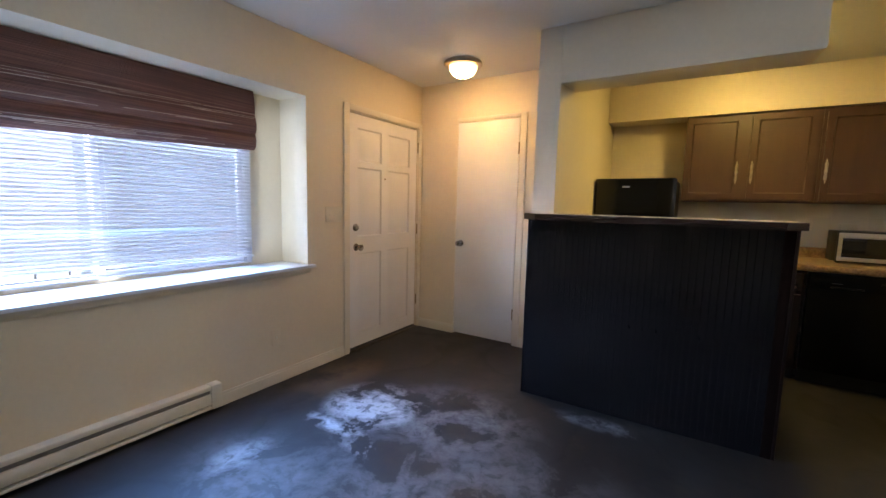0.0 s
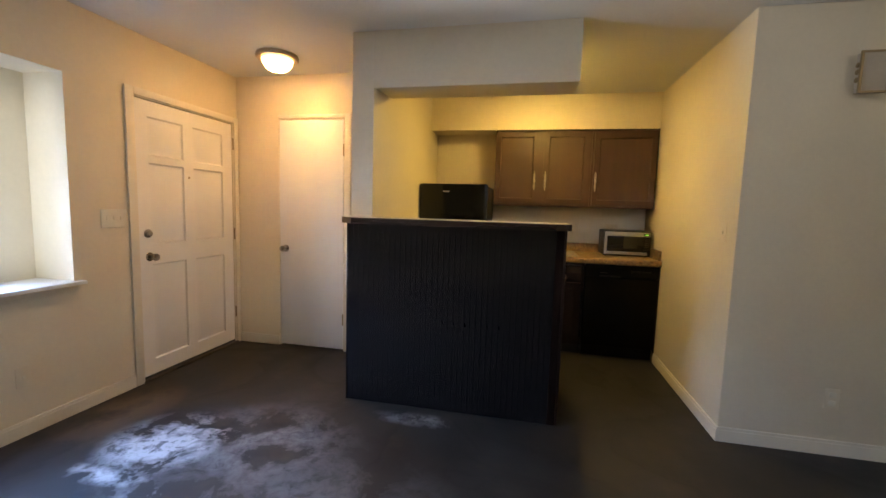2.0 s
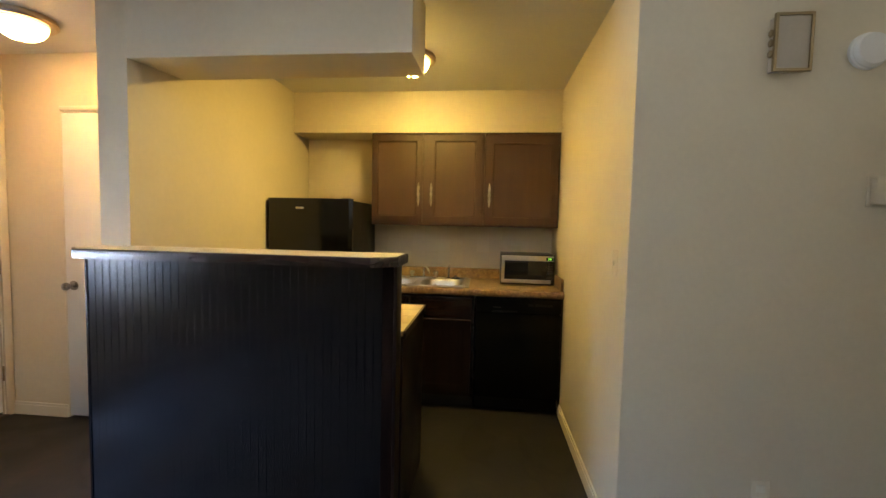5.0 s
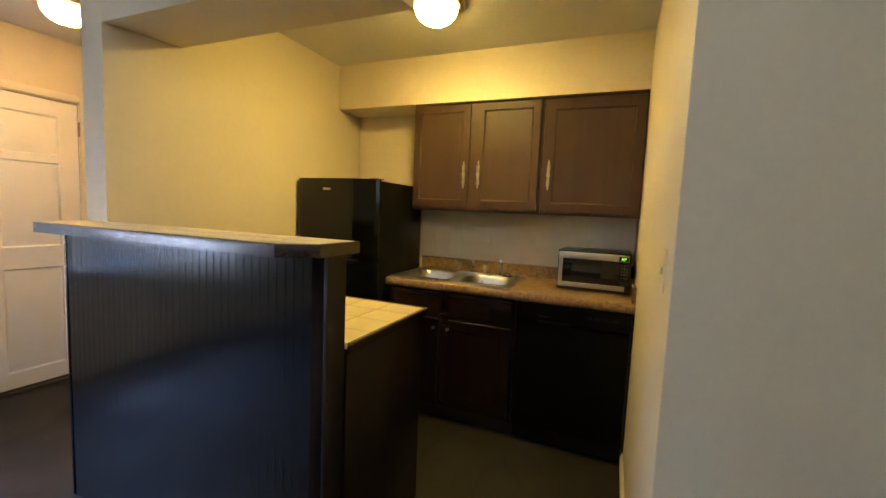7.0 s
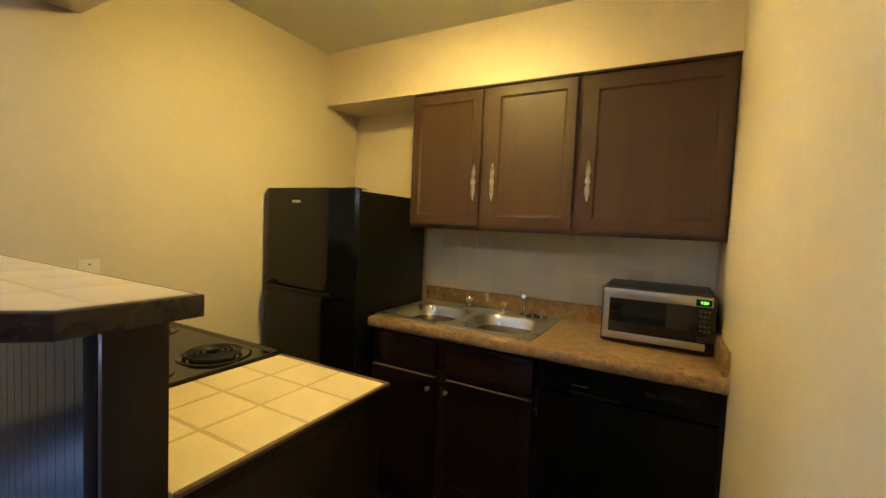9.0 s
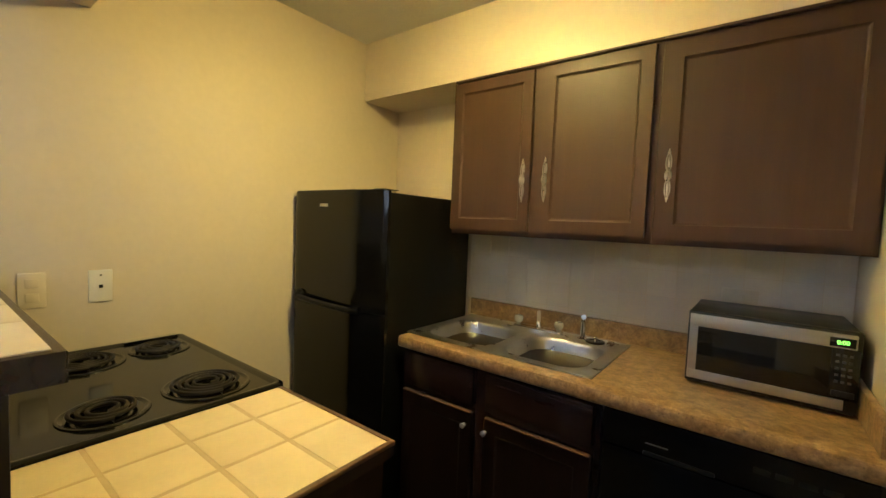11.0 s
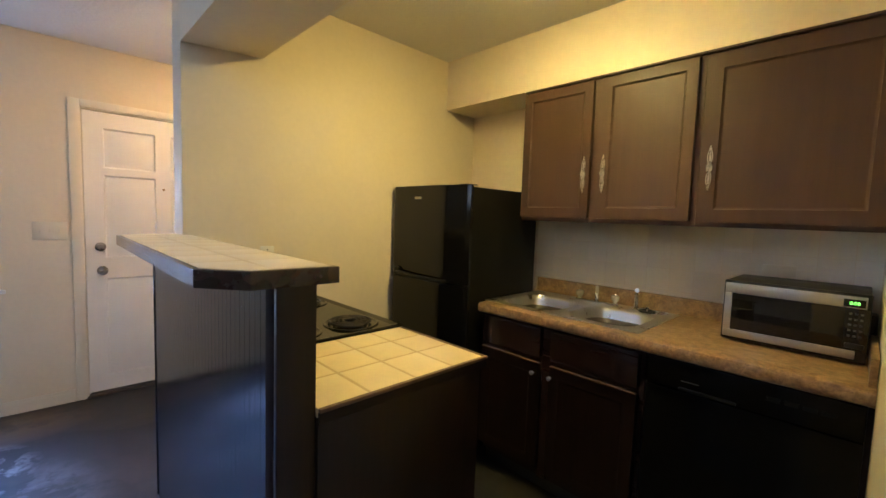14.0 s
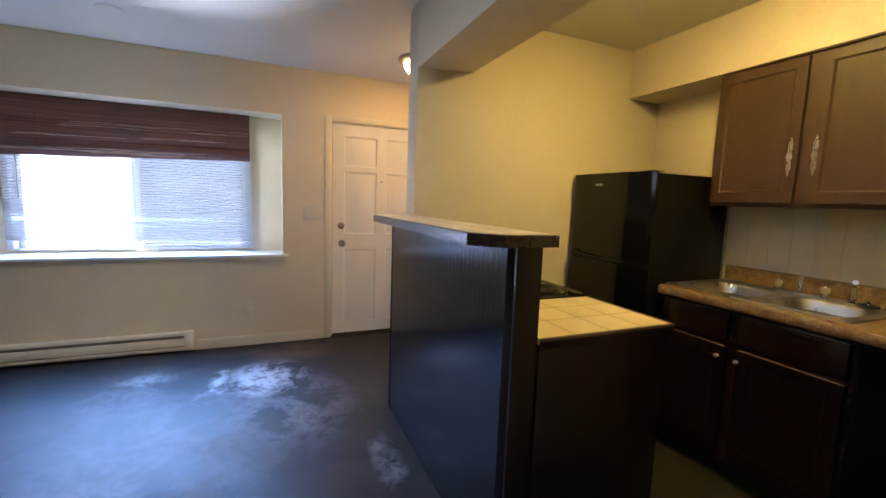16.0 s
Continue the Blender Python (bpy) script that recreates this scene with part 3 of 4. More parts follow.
leaf = panel_leaf(bmesh.new(), DY0, DY1, 0.022, DZ1, [(a, b, c, d) for a, b in cols for c, d in ((0.138, 0.848), (0.995, 1.578), (1.628, 1.902))], 0.044, 0.011, True, lambda u, v, w: (fx + w, u, v))
part("leaf", leaf, WHITE, front_door)
part("door_sweep", boxes((fx - 0.04, fx + 0.004, DY0 + 0.004, DY1 - 0.004, 0.015, 0.030)), DARK_GAP, front_door, "dark rubber door sweep")
knob(front_door, (fx, 2.818, 1.074), (1, 0, 0), True)
knob(front_door, (fx, 2.826, 0.905), (1, 0, 0))
for z in (0.30, 1.03, 1.84):
    hinge(front_door, (WX + 0.006, DY1 + 0.001, z))
part("peephole", lathe(bmesh.new(), (fx, 3.20, 1.50), [(0.009, 0), (0.009, 0.003), (0.005, 0.004), (0, 0.003)], (1, 0, 0), 14), BRASS, front_door, "small brass peephole")

closet_door = thing("door_2", ((CDX0 + CDX1) / 2, CY, 0), "white flush closet door, closed, with a round knob", "door", kind="structure")
part("leaf", boxes((CDX0, CDX1, CY - 0.002, CY + 0.033, 0.014, CDZ), bev=0.003), WHITE, closet_door)
knob(closet_door, (CDX0 + 0.056, CY - 0.002, 0.913), (0, -1, 0))
for z in (0.29, 1.795):
    hinge(closet_door, (CDX1 + 0.002, CY - 0.008, z))

# ---- window, sill, blinds, outdoors ----
win = thing("window_1", (RX, (WY0 + WY1) / 2, WZ0), "white vinyl sliding window, closed, in a deep recess", "window", kind="structure")
fr = 0.038
part("window_frame", boxes((X2 + 0.02, RX + 0.006, WY0, WY0 + fr, WZ0, WZ1), (X2 + 0.02, RX + 0.006, WY1 - fr, WY1, WZ0, WZ1), (X2 + 0.02, RX + 0.006, WY0 + fr, WY1 - fr, WZ0, WZ0 + 0.012), (X2 + 0.02, RX + 0.006, WY0 + fr, WY1 - fr, WZ1 - 0.03, WZ1), bev=0.003), VINYL, win)
MY = 1.165


def sash(y0, y1, x, name, foot):
    """A sliding sash: two stiles, a head rail and a foot rail that ends at the height foot, round one pane."""
    s = part(name, boxes((x - 0.016, x + 0.016, y0, y0 + 0.036, WZ0 + 0.012, WZ1 - 0.03), (x - 0.016, x + 0.016, y1 - 0.036, y1, WZ0 + 0.012, WZ1 - 0.03), (x - 0.016, x + 0.016, y0 + 0.036, y1 - 0.036, WZ0 + 0.012, foot), (x - 0.016, x + 0.016, y0 + 0.036, y1 - 0.036, WZ1 - 0.066, WZ1 - 0.03), bev=0.003), VINYL, win)
    g = part("pane", boxes((x - 0.002, x + 0.002, y0 + 0.034, y1 - 0.034, foot - 0.002, WZ1 - 0.064)), GLASS, s, "clear glass pane")
    g.visible_shadow = False


sash(WY0 + fr, MY + 0.018, RX - 0.09, "sash", WZ0 + 0.022)
sash(MY - 0.018, WY1 - fr, RX - 0.045, "sash", WZ0 + 0.036)
part("insect_screen", boxes((RX - 0.128, RX - 0.127, MY - 0.06, WY1 + 0.04, WZ0 + 0.012, WZ1 - 0.03)), SCREEN, win, "grey insect screen over one half")
part("sash_latch", boxes((RX - 0.027, RX - 0.012, MY - 0.012, MY + 0.012, 0.905, 0.935), bev=0.003), BLACK_PLASTIC, win, "small dark sash latch")
solid("window_sill", prism(bmesh.new(), [(RX + 0.002, RY0 + 0.001), (WX, RY0 + 0.001), (WX, RY0 - 0.045), (WX + 0.042, RY0 - 0.045), (WX + 0.042, RY1 + 0.045), (WX, RY1 + 0.045), (WX, RY1 - 0.001), (RX + 0.002, RY1 - 0.001)], 0.795, 0.8165, 0.005), SILL, "white painted window sill board", "window sill")
solid("sill_apron", boxes((WX, WX + 0.012, RY0 - 0.02, RY1 + 0.02, 0.755, 0.795), bev=0.003), PAINT, "painted apron under the sill", "trim")

blind = thing("mini_blind", (RX + 0.03, (WY0 + WY1) / 2, 0.9), "white horizontal mini blind, lowered, slats half open", "window blind")
BX, SL0, SL1 = RX + 0.034, WY0 + 0.012, WY1 - 0.012
part("headrail", boxes((BX - 0.014, BX + 0.014, SL0, SL1, 1.995, 2.022), bev=0.002), VINYL, blind)
bm = boxes((BX - 0.012, BX + 0.012, SL0, SL1, -0.006, 0.007), bev=0.003)
for v in bm.verts:
    v.co.z += 0.925 - 0.038 * (v.co.y - SL0) / (SL1 - SL0)
part("bottom_rail", bm, VINYL, blind)
slat_bm = bmesh.new()
prof = [(-0.0125, -0.0022), (-0.0065, -0.0004), (0.0, 0.0002), (0.0065, -0.0004), (0.0125, -0.0022)]
a = [[slat_bm.verts.new((px, yy, pz)) for px, pz in prof] for yy in (SL0, SL1)]
b = [[slat_bm.verts.new((px, yy, pz - 0.0006)) for px, pz in prof] for yy in (SL0, SL1)]
for k in range(4):
    slat_bm.faces.new((a[0][k], a[0][k + 1], a[1][k + 1], a[1][k]))
    slat_bm.faces.new((b[0][k], b[1][k], b[1][k + 1], b[0][k + 1]))
for k in (0, 4):
    slat_bm.faces.new((a[0][k], a[1][k], b[1][k], b[0][k]))
slat_mesh = finish("slat", slat_bm, SLAT)
N_SLAT = 49
for k in range(N_SLAT):
    t = k / (N_SLAT - 1)
    s = new("slat", slat_mesh)
    s.parent = blind
    z = 0.948 + (1.985 - 0.948) * t - 0.019 * (1 - t)
    roll = -math.atan(0.038 * (1 - t) / (SL1 - SL0))
    s.matrix_local = Matrix.Translation(Vector((BX, (SL0 + SL1) / 2, z)) - place_of(blind)) @ Euler((roll, radians(40 + random.uniform(-0.4, 0.4)), 0)).to_matrix().to_4x4() @ Matrix.Translation((0, -(SL0 + SL1) / 2, 0))
for y in (SL0 + 0.18, (SL0 + SL1) / 2, SL1 - 0.18):
    part("ladder_cord", rod(bmesh.new(), (BX + 0.014, y, 0.92), (BX + 0.014, y, 2.0), 0.0009, 6), VINYL, blind)
part("tilt_wand", rod(bmesh.new(), (BX + 0.026, SL0 + 0.1, 1.25), (BX + 0.020, SL0 + 0.1, 2.0), 0.004, 8), ACRYLIC, blind, "clear plastic tilt wand")

shade = thing("woven_shade", (RX + 0.08, (WY0 + WY1) / 2, 1.6), "reddish-brown woven reed roman shade, pulled up in folds", "window shade")


def reed_fold(name, z0, z1, x, out, drop):
    """A hanging fold of reeds: a cushion-shaped strip along the window, its hem sagging to one end."""
    b = bmesh.new()
    n, m = 14, 24
    rows = []
    for i in range(m + 1):
        y = SL0 - 0.008 + (SL1 - SL0 + 0.016) * i / m
        sag = drop * (1 - i / m)
        wob = 0.003 * math.sin(i * 1.7 + z0 * 40)
        row = []
        for k in range(n + 1):
            t = k / n
            z = z1 - (z1 - z0 + sag) * t
            bulge = out * math.sin(math.pi * min(1.0, t * 1.02)) ** 0.6 * (0.35 + 0.65 * t)
            row.append(b.verts.new((x + bulge + wob * t, y, z)))
        rows.append(row)
    for r, s in zip(rows, rows[1:]):
        for k in range(n):
            b.faces.new((r[k], s[k], s[k + 1], r[k + 1]))
    geo = bmesh.ops.extrude_face_region(b, geom=list(b.faces))
    bmesh.ops.translate(b, vec=(-0.006, 0, 0), verts=[g for g in geo["geom"] if isinstance(g, bmesh.types.BMVert)])
    return part(name, b, REED, shade)


reed_fold("valance", 1.845, 2.030, RX + 0.072, 0.020, 0.02)
reed_fold("fold", 1.735, 1.875, RX + 0.080, 0.034, 0.045)
reed_fold("fold", 1.632, 1.775, RX + 0.068, 0.042, 0.060)
# Pale rods along the folds paint the light they catch and let through.
STREAK = wood("light_streak_reed", (0.34, 0.22, 0.17), (0.58, 0.44, 0.36), "y", (0.3, 0.45))
for z, x, n in ((1.872, RX + 0.096, 7), (1.842, RX + 0.105, 4), (1.770, RX + 0.118, 5), (1.668, RX + 0.112, 7), (1.648, RX + 0.108, 6)):
    for k in range(n):
        y0 = random.uniform(SL0, SL1 - 0.3)
        y1 = min(SL1, y0 + random.uniform(0.15, 0.6))
        za, xa = z + random.uniform(-0.010, 0.010), x + random.uniform(-0.002, 0.004)
        sag = [0.040 * (1 - (y - SL0) / (SL1 - SL0)) for y in (y0, y1)]
        part("loose_reed", tube(bmesh.new(), [(xa, y0, za - sag[0]), (xa + 0.003, (y0 + y1) / 2, za - sum(sag) / 2 + 0.002), (xa, y1, za - sag[1])], 0.0017, 5), STREAK, shade, "pale rod for light caught at a fold")
for y in (SL0 + 0.25, SL1 - 0.28):
    part("lift_cord", rod(bmesh.new(), (RX + 0.119, y, 1.66), (RX + 0.098, y, 1.98), 0.0016, 6), EDGE, shade, "thin brown lift cord")

solid("ground", boxes((-60, X2, -60, 60, -0.25, -0.15)), GRASS, "trodden bare ground outside the window", "ground")
solid("backdrop", boxes((-7.1, -7.0, -7, 10, -0.15, 7.0)), BACKDROP, "glowing daylight backdrop outside the window, graded by place", "backdrop")
fence = thing("fence", (-4.4, 1.2, -0.15), "white board fence outside the window", "fence")
board = finish("board", boxes((-0.011, 0.011, -0.099, 0.099, 0, 0.84), bev=0.003), FENCE)
for k in range(28):
    o = new("board", board)
    o.parent, o.location = fence, (0, -3.0 + 0.212 * k, 0.03)
# Added sheet behind the boards hides the glow, so their gaps read dark.
part("backing", boxes((-4.418, -4.412, -1.9, 3.0, -0.10, 0.70)), GRASS, fence, "added sheet that keeps the gaps between the boards dark")
for z in (0.35, 0.80):
    part("rail", boxes((-4.457, -4.419, -1.9, 4.2, z - 0.2, z - 0.11), bev=0.003), FENCE, fence)

# ---- baseboard heater ----
FINS = surface("dusty_heater_fins", (0.16, 0.14, 0.125), (0.24, 0.215, 0.19), 20.0, (0.5, 0.65), (160.0, 0.2, 0.001))
heat = thing("baseboard_heater", (WX, 0.6, 0.0), "cream metal electric baseboard heater along the wall", "heater")
HY0, HY1 = -0.45, 1.592
b = bmesh.new()
box(b, WX + 0.001, WX + 0.060, HY0 + 0.05, HY1 - 0.05, 0.058, 0.122, 0.003)
box(b, WX + 0.001, WX + 0.014, HY0 + 0.05, HY1 - 0.05, 0.03, 0.172)
part("front_panel", b, TRIM, heat)
part("top_cover", boxes((WX + 0.002, WX + 0.062, HY0 + 0.02, HY1 - 0.06, 0.148, 0.174), bev=0.004), TRIM, heat)
part("bottom_lip", boxes((WX + 0.002, WX + 0.064, HY0 + 0.02, HY1 - 0.06, 0.030, 0.046), bev=0.003), TRIM, heat)
part("heating_element", boxes((WX + 0.014, WX + 0.045, HY0 + 0.06, HY1 - 0.065, 0.05, 0.146)), FINS, heat, "grey heating element behind the slots")
for y0, y1 in ((HY0, HY0 + 0.055), (HY1 - 0.065, HY1)):
    part("end_cap", boxes((WX + 0.001, WX + 0.068, y0, y1, 0.028, 0.177), bev=0.005), TRIM, heat)


# ---- lamps ----
def dome_lamp(x, y, glass, label):
    lamp = thing("ceiling_lamp", (x, y, H), label, "ceiling light", "flush ceiling lamps")
    part("pan", lathe(bmesh.new(), (x, y, H), [(0.150, -0.001), (0.154, -0.010), (0.155, -0.026), (0.146, -0.036), (0.124, -0.040), (0.114, -0.036), (0.114, -0.004)], seg=40), BRONZE, lamp, "brushed bronze rim")
    prof = [(0.1135, -0.038)] + [(0.1135 * math.cos(radians(a)), -0.038 - 0.085 * math.sin(radians(a))) for a in range(10, 90, 10)] + [(0.0, -0.123)]
    part("glass_dome", lathe(bmesh.new(), (x, y, H), prof, seg=28), glass, lamp, "glowing frosted glass dome")
    part("finial", lathe(bmesh.new(), (x, y, H), [(0.009, -0.122), (0.011, -0.129), (0.006, -0.135), (0, -0.138)], seg=14), BRONZE, lamp)


dome_lamp(-1.70, 3.29, ENTRY_DOME, "lit bronze-rimmed frosted dome lamp by the entry")
dome_lamp(0.315, 3.91, KITCHEN_DOME, "lit bronze-rimmed frosted dome lamp in the kitchen")


# ---- small wall fittings ----
def wall_plate(name, label, category, lo, hi, material, extra=()):
    """A bevelled cover plate on a wall, with its sockets, toggles or screws."""
    mid = [(a + b) / 2 for a, b in zip(lo, hi)]
    t = thing(name, mid, label, category)
    part("cover", boxes((lo[0], hi[0], lo[1], hi[1], lo[2], hi[2]), bev=0.0025), material, t)
    for nm, row, mt in extra:
        part(nm, boxes(row, bev=0.0015), mt, t)
    return t


wall_plate("light_switch", "ivory triple light switch plate by the door", "light switch", (WX, 2.478, 1.127), (WX + 0.006, 2.648, 1.247), PLATE, [("toggle", (WX + 0.006, WX + 0.010, y + 0.012, y + 0.022, 1.178, 1.202), PLATE) for y in (2.500, 2.546, 2.592)])
wall_plate("wall_jack", "painted-over cable jack plate low on the wall", "wall jack", (WX, 1.985, 0.275), (WX + 0.005, 2.058, 0.388), PAINT, [("socket", (WX + 0.005, WX + 0.009, 2.012, 2.030, 0.324, 0.340), PLATE)])
wall_plate("cable_jack", "ivory cable jack plate above the stove", "wall jack", (KX0, 3.315, 1.072), (KX0 + 0.006, 3.385, 1.190), WHITE_PLASTIC, [("socket", (KX0 + 0.006, KX0 + 0.010, 3.344, 3.356, 1.124, 1.136), BLACK_PLASTIC), ("screw", (KX0 + 0.006, KX0 + 0.0075, 3.347, 3.353, 1.168, 1.174), DARK_GAP)])
wall_plate("power_outlet", "cream duplex outlet above the stove", "outlet", (KX0, 3.135, 1.072), (KX0 + 0.006, 3.205, 1.190), PAINT, [("socket", (KX0 + 0.006, KX0 + 0.009, 3.153, 3.187, z, z + 0.03), PAINT) for z in (1.092, 1.140)])
wall_plate("power_outlet", "ivory duplex outlet low on the wall", "outlet", (1.897, BY - 0.006, 0.268), (1.967, BY, 0.382), PAINT, [("socket", (1.915, 1.949, BY - 0.009, BY - 0.006, z, z + 0.03), PLATE) for z in (0.285, 0.335)])
wall_plate("light_switch", "painted-over light switch on the kitchen side wall", "light switch", (KX1 - 0.0035, 3.095, 1.164), (KX1, 3.165, 1.280), PAINT, [("toggle", (KX1 - 0.011, KX1 - 0.0035, 3.126, 3.134, 1.212, 1.232), PLATE)])

TAN_FACE = surface("tan_chime_face", (0.44, 0.375, 0.29), (0.50, 0.43, 0.335), 8.0, (0.5, 0.6), (90.0, 0.1, 0.001))
chime = thing("door_chime", (1.942, BY, 2.07), "beige door chime box with a brass frame", "door chime")
part("body", boxes((1.874, 1.994, BY - 0.040, BY, 1.972, 2.170), bev=0.003), TAN_FACE, chime)
part("rim", boxes((1.868, 1.878, BY - 0.046, BY - 0.034, 1.966, 2.176), (1.990, 2.000, BY - 0.046, BY - 0.034, 1.966, 2.176), (1.878, 1.990, BY - 0.046, BY - 0.034, 1.966, 1.976), (1.878, 1.990, BY - 0.046, BY - 0.034, 2.166, 2.176)), BRASS, chime, "aged brass rim")
for z in (2.035, 2.075, 2.11):
    part("side_stud", ball(bmesh.new(), (1.868, BY - 0.022, z), 0.008, 0.012, 0.014, 10, 7), BRASS, chime)
chime.location.x -= 0.018
det = thing("smoke_detector", (2.196, BY, 2.046), "round white smoke detector on the wall", "smoke detector")
part("base", lathe(bmesh.new(), (2.196, BY, 2.046), [(0.066, 0), (0.066, 0.012), (0.062, 0.016)], (0, -1, 0), 36), WHITE_PLASTIC, det)
part("cover", lathe(bmesh.new(), (2.196, BY - 0.015, 2.046), [(0.060, 0), (0.060, 0.012), (0.055, 0.022), (0.02, 0.026), (0, 0.026)], (0, -1, 0), 36), WHITE_PLASTIC, det)
thermo = thing("thermostat", (2.29, BY, 1.53), "beige wall thermostat near the corner", "thermostat")
part("base", boxes((2.232, 2.352, BY - 0.006, BY, 1.476, 1.590), bev=0.002), PAINT, thermo)
part("cover", boxes((2.240, 2.344, BY - 0.034, BY - 0.006, 1.484, 1.582), bev=0.006), PAINT, thermo)
part("dial", lathe(bmesh.new(), (2.292, BY - 0.034, 1.533), [(0.018, 0), (0.016, 0.006), (0, 0.007)], (0, -1, 0), 18), PLATE, thermo)


# ---- breakfast bar ----
PX0, PX1, PF, PB = -0.925, 0.448, 2.893, 2.980
pony = solid("pony_wall", boxes((PX0, PX1, PF + 0.009, PB, 0, 1.206)), ESPRESSO_UP, "dark half wall clad in black beadboard", "half wall")
bead = bmesh.new()
PITCH = (PX1 - 0.046 - PX0) / 37
w = PITCH - 0.0005
prism(bead, [(-w / 2, 0.010), (-w / 2, 0.0006), (-w / 2 + 0.0007, 0.0), (w / 2 - 0.0007, 0.0), (w / 2, 0.0006), (w / 2, 0.010)], 0.002, 1.205)
bead_mesh = finish("beadboard", bead, BLACK_BOARD)
for k in range(37):
    o = new("beadboard", bead_mesh)
    o.parent, o.location = pony, (PX0 + PITCH * (k + 0.5), PF, 0)
part("end_board", boxes((PX1, PX1 + 0.014, PF - 0.002, PB + 0.004, 0.001, 1.206), bev=0.002), ESPRESSO_UP, pony, "dark stained end board")
part("corner_board", boxes((PX1 - 0.046, PX1, PF - 0.003, PF + 0.0085, 0.001, 1.2055), bev=0.002), ESPRESSO_MATT, pony, "dark stained corner board")
part("corner_bead", boxes((PX0 - 0.012, PX0, PF - 0.004, PF + 0.03, 0.001, 1.206), bev=0.003), BLACK_BOARD, pony)

bar = thing("bar_top", (-0.22, 2.89, 1.215), "cream-tiled breakfast bar top with dark wood edging and clipped corners", "counter top")
BX0, BX1, BF, BB = -0.952, 0.480, 2.752, 3.030
outline = [(BX0, BB), (BX0, 2.850), (-0.845, BF), (0.388, BF), (BX1, 2.832), (BX1, BB)]
part("edging", prism(bmesh.new(), outline, 1.2065, 1.2445, 0.002), ESPRESSO, bar, "dark stained wood edging")
inner = [(BX0 + 0.012, BB - 0.012), (BX0 + 0.012, 2.857), (-0.839, BF + 0.012), (0.382, BF + 0.012), (BX1 - 0.012, 2.838), (BX1 - 0.012, BB - 0.012)]
part("grout_bed", prism(bmesh.new(), inner, 1.2446, 1.2462), BAR_GROUT, bar, "pale brown grout bed")


def clipped(x0, x1, y0, y1):
    """A tile's outline, cut where it meets the bar's clipped corners."""
    pts = [(x0, y0), (x1, y0), (x1, y1), (x0, y1)]
    for a, b in ((Vector((0.382, BF + 0.012)), Vector((BX1 - 0.012, 2.838))), (Vector((BX0 + 0.012, 2.857)), Vector((-0.839, BF + 0.012)))):
        n = Vector((-(b - a).y, (b - a).x))
        out = []
        for k, p in enumerate(pts):
            q = pts[(k + 1) % len(pts)]
            dp, dq = n.dot(Vector(p) - a), n.dot(Vector(q) - a)
            if dp >= 0:
                out.append(p)
            if dp * dq < 0:
                t = dp / (dp - dq)
                out.append((p[0] + (q[0] - p[0]) * t, p[1] + (q[1] - p[1]) * t))
        pts = out
    return pts


JOINT = 0.0105
xs = [BX0 + 0.012, -0.80] + [-0.645 + 0.155 * k for k in range(7)] + [BX1 - 0.012]
for x0, x1 in zip(xs, xs[1:]):
    for y0, y1 in ((BF + 0.012, 2.882), (2.882, BB - 0.012)):
        pts = clipped(x0 + JOINT / 2, x1 - JOINT / 2, y0 + (JOINT / 2 if y0 > 2.8 else 0), y1 - (JOINT / 2 if y1 < 2.9 else 0))
        if len(pts) > 2:
            part("tile", prism(bmesh.new(), pts, 1.2456, 1.24645, 0.0002), BAR_TILE, bar)

# ---- stove peninsula ----
pen = thing("peninsula_cabinet", (0.25, 3.29, 0.0), "dark brown end cabinet of the kitchen peninsula", "cabinet")
part("body", boxes((0.030, 0.460, PB + 0.005, 3.545, 0.09, 0.885)), ESPRESSO_UP, pen)
part("end_panel", boxes((0.460, 0.472, PB + 0.005, 3.560, 0.0, 0.890), bev=0.002), ESPRESSO_UP, pen, "dark stained end panel")
part("toe_kick", boxes((0.030, 0.460, PB + 0.005, 3.49, 0.0, 0.09)), DARK_GAP, pen)
part("door", panel_leaf(bmesh.new(), 0.05, 0.455, 0.12, 0.86, [(0.105, 0.40, 0.175, 0.805)], 0.018, 0.006, False, lambda u, v, w: (u, 3.564 + w, v)), ESPRESSO_UP, pen)

TX0, TX1, TY0, TY1, TZ = 0.022, 0.484, PB + 0.0045, 3.584, 0.914
ct = thing("tiled_counter", (0.26, 3.29, 0.89), "cream tile countertop with brown grout and wood edging", "counter top")
part("deck", boxes((TX0, TX1 - 0.012, TY0, TY1 - 0.012, 0.8905, 0.9116)), GROUT, ct, "brown grout bed")
part("edging", boxes((TX1 - 0.012, TX1, TY0, TY1, 0.904, TZ + 0.0005), (TX0, TX1 - 0.012, TY1 - 0.012, TY1, 0.904, TZ + 0.0005), bev=0.002), EDGE, ct, "worn brown wood edging")
part("fascia", boxes((TX1 - 0.012, TX1 - 0.002, TY0, TY1 - 0.002, 0.878, 0.9035), (TX0, TX1 - 0.012, TY1 - 0.012, TY1 - 0.002, 0.878, 0.9035)), ESPRESSO_UP, ct, "dark stained fascia under the edging")
xs, ys = [TX0, 0.154, 0.303, TX1 - 0.012], [TY0, 3.130, 3.283, 3.430, TY1 - 0.012]
for i in range(3):
    for j in range(4):
        x0, x1 = xs[i] + (JOINT / 2 if i else 0.001), xs[i + 1] - (JOINT / 2 if i < 2 else 0.001)
        y0, y1 = ys[j] + (JOINT / 2 if j else 0.001), ys[j + 1] - (JOINT / 2 if j < 3 else 0.001)
        part("tile", prism(bmesh.new(), [(x0, y0), (x1, y0), (x1, y1), (x0, y1)], 0.9106, 0.9128, 0.0010), TILE, ct)

stove = thing("stove", (-0.355, 3.3, 0.0), "black electric coil stove set into the peninsula", "stove")
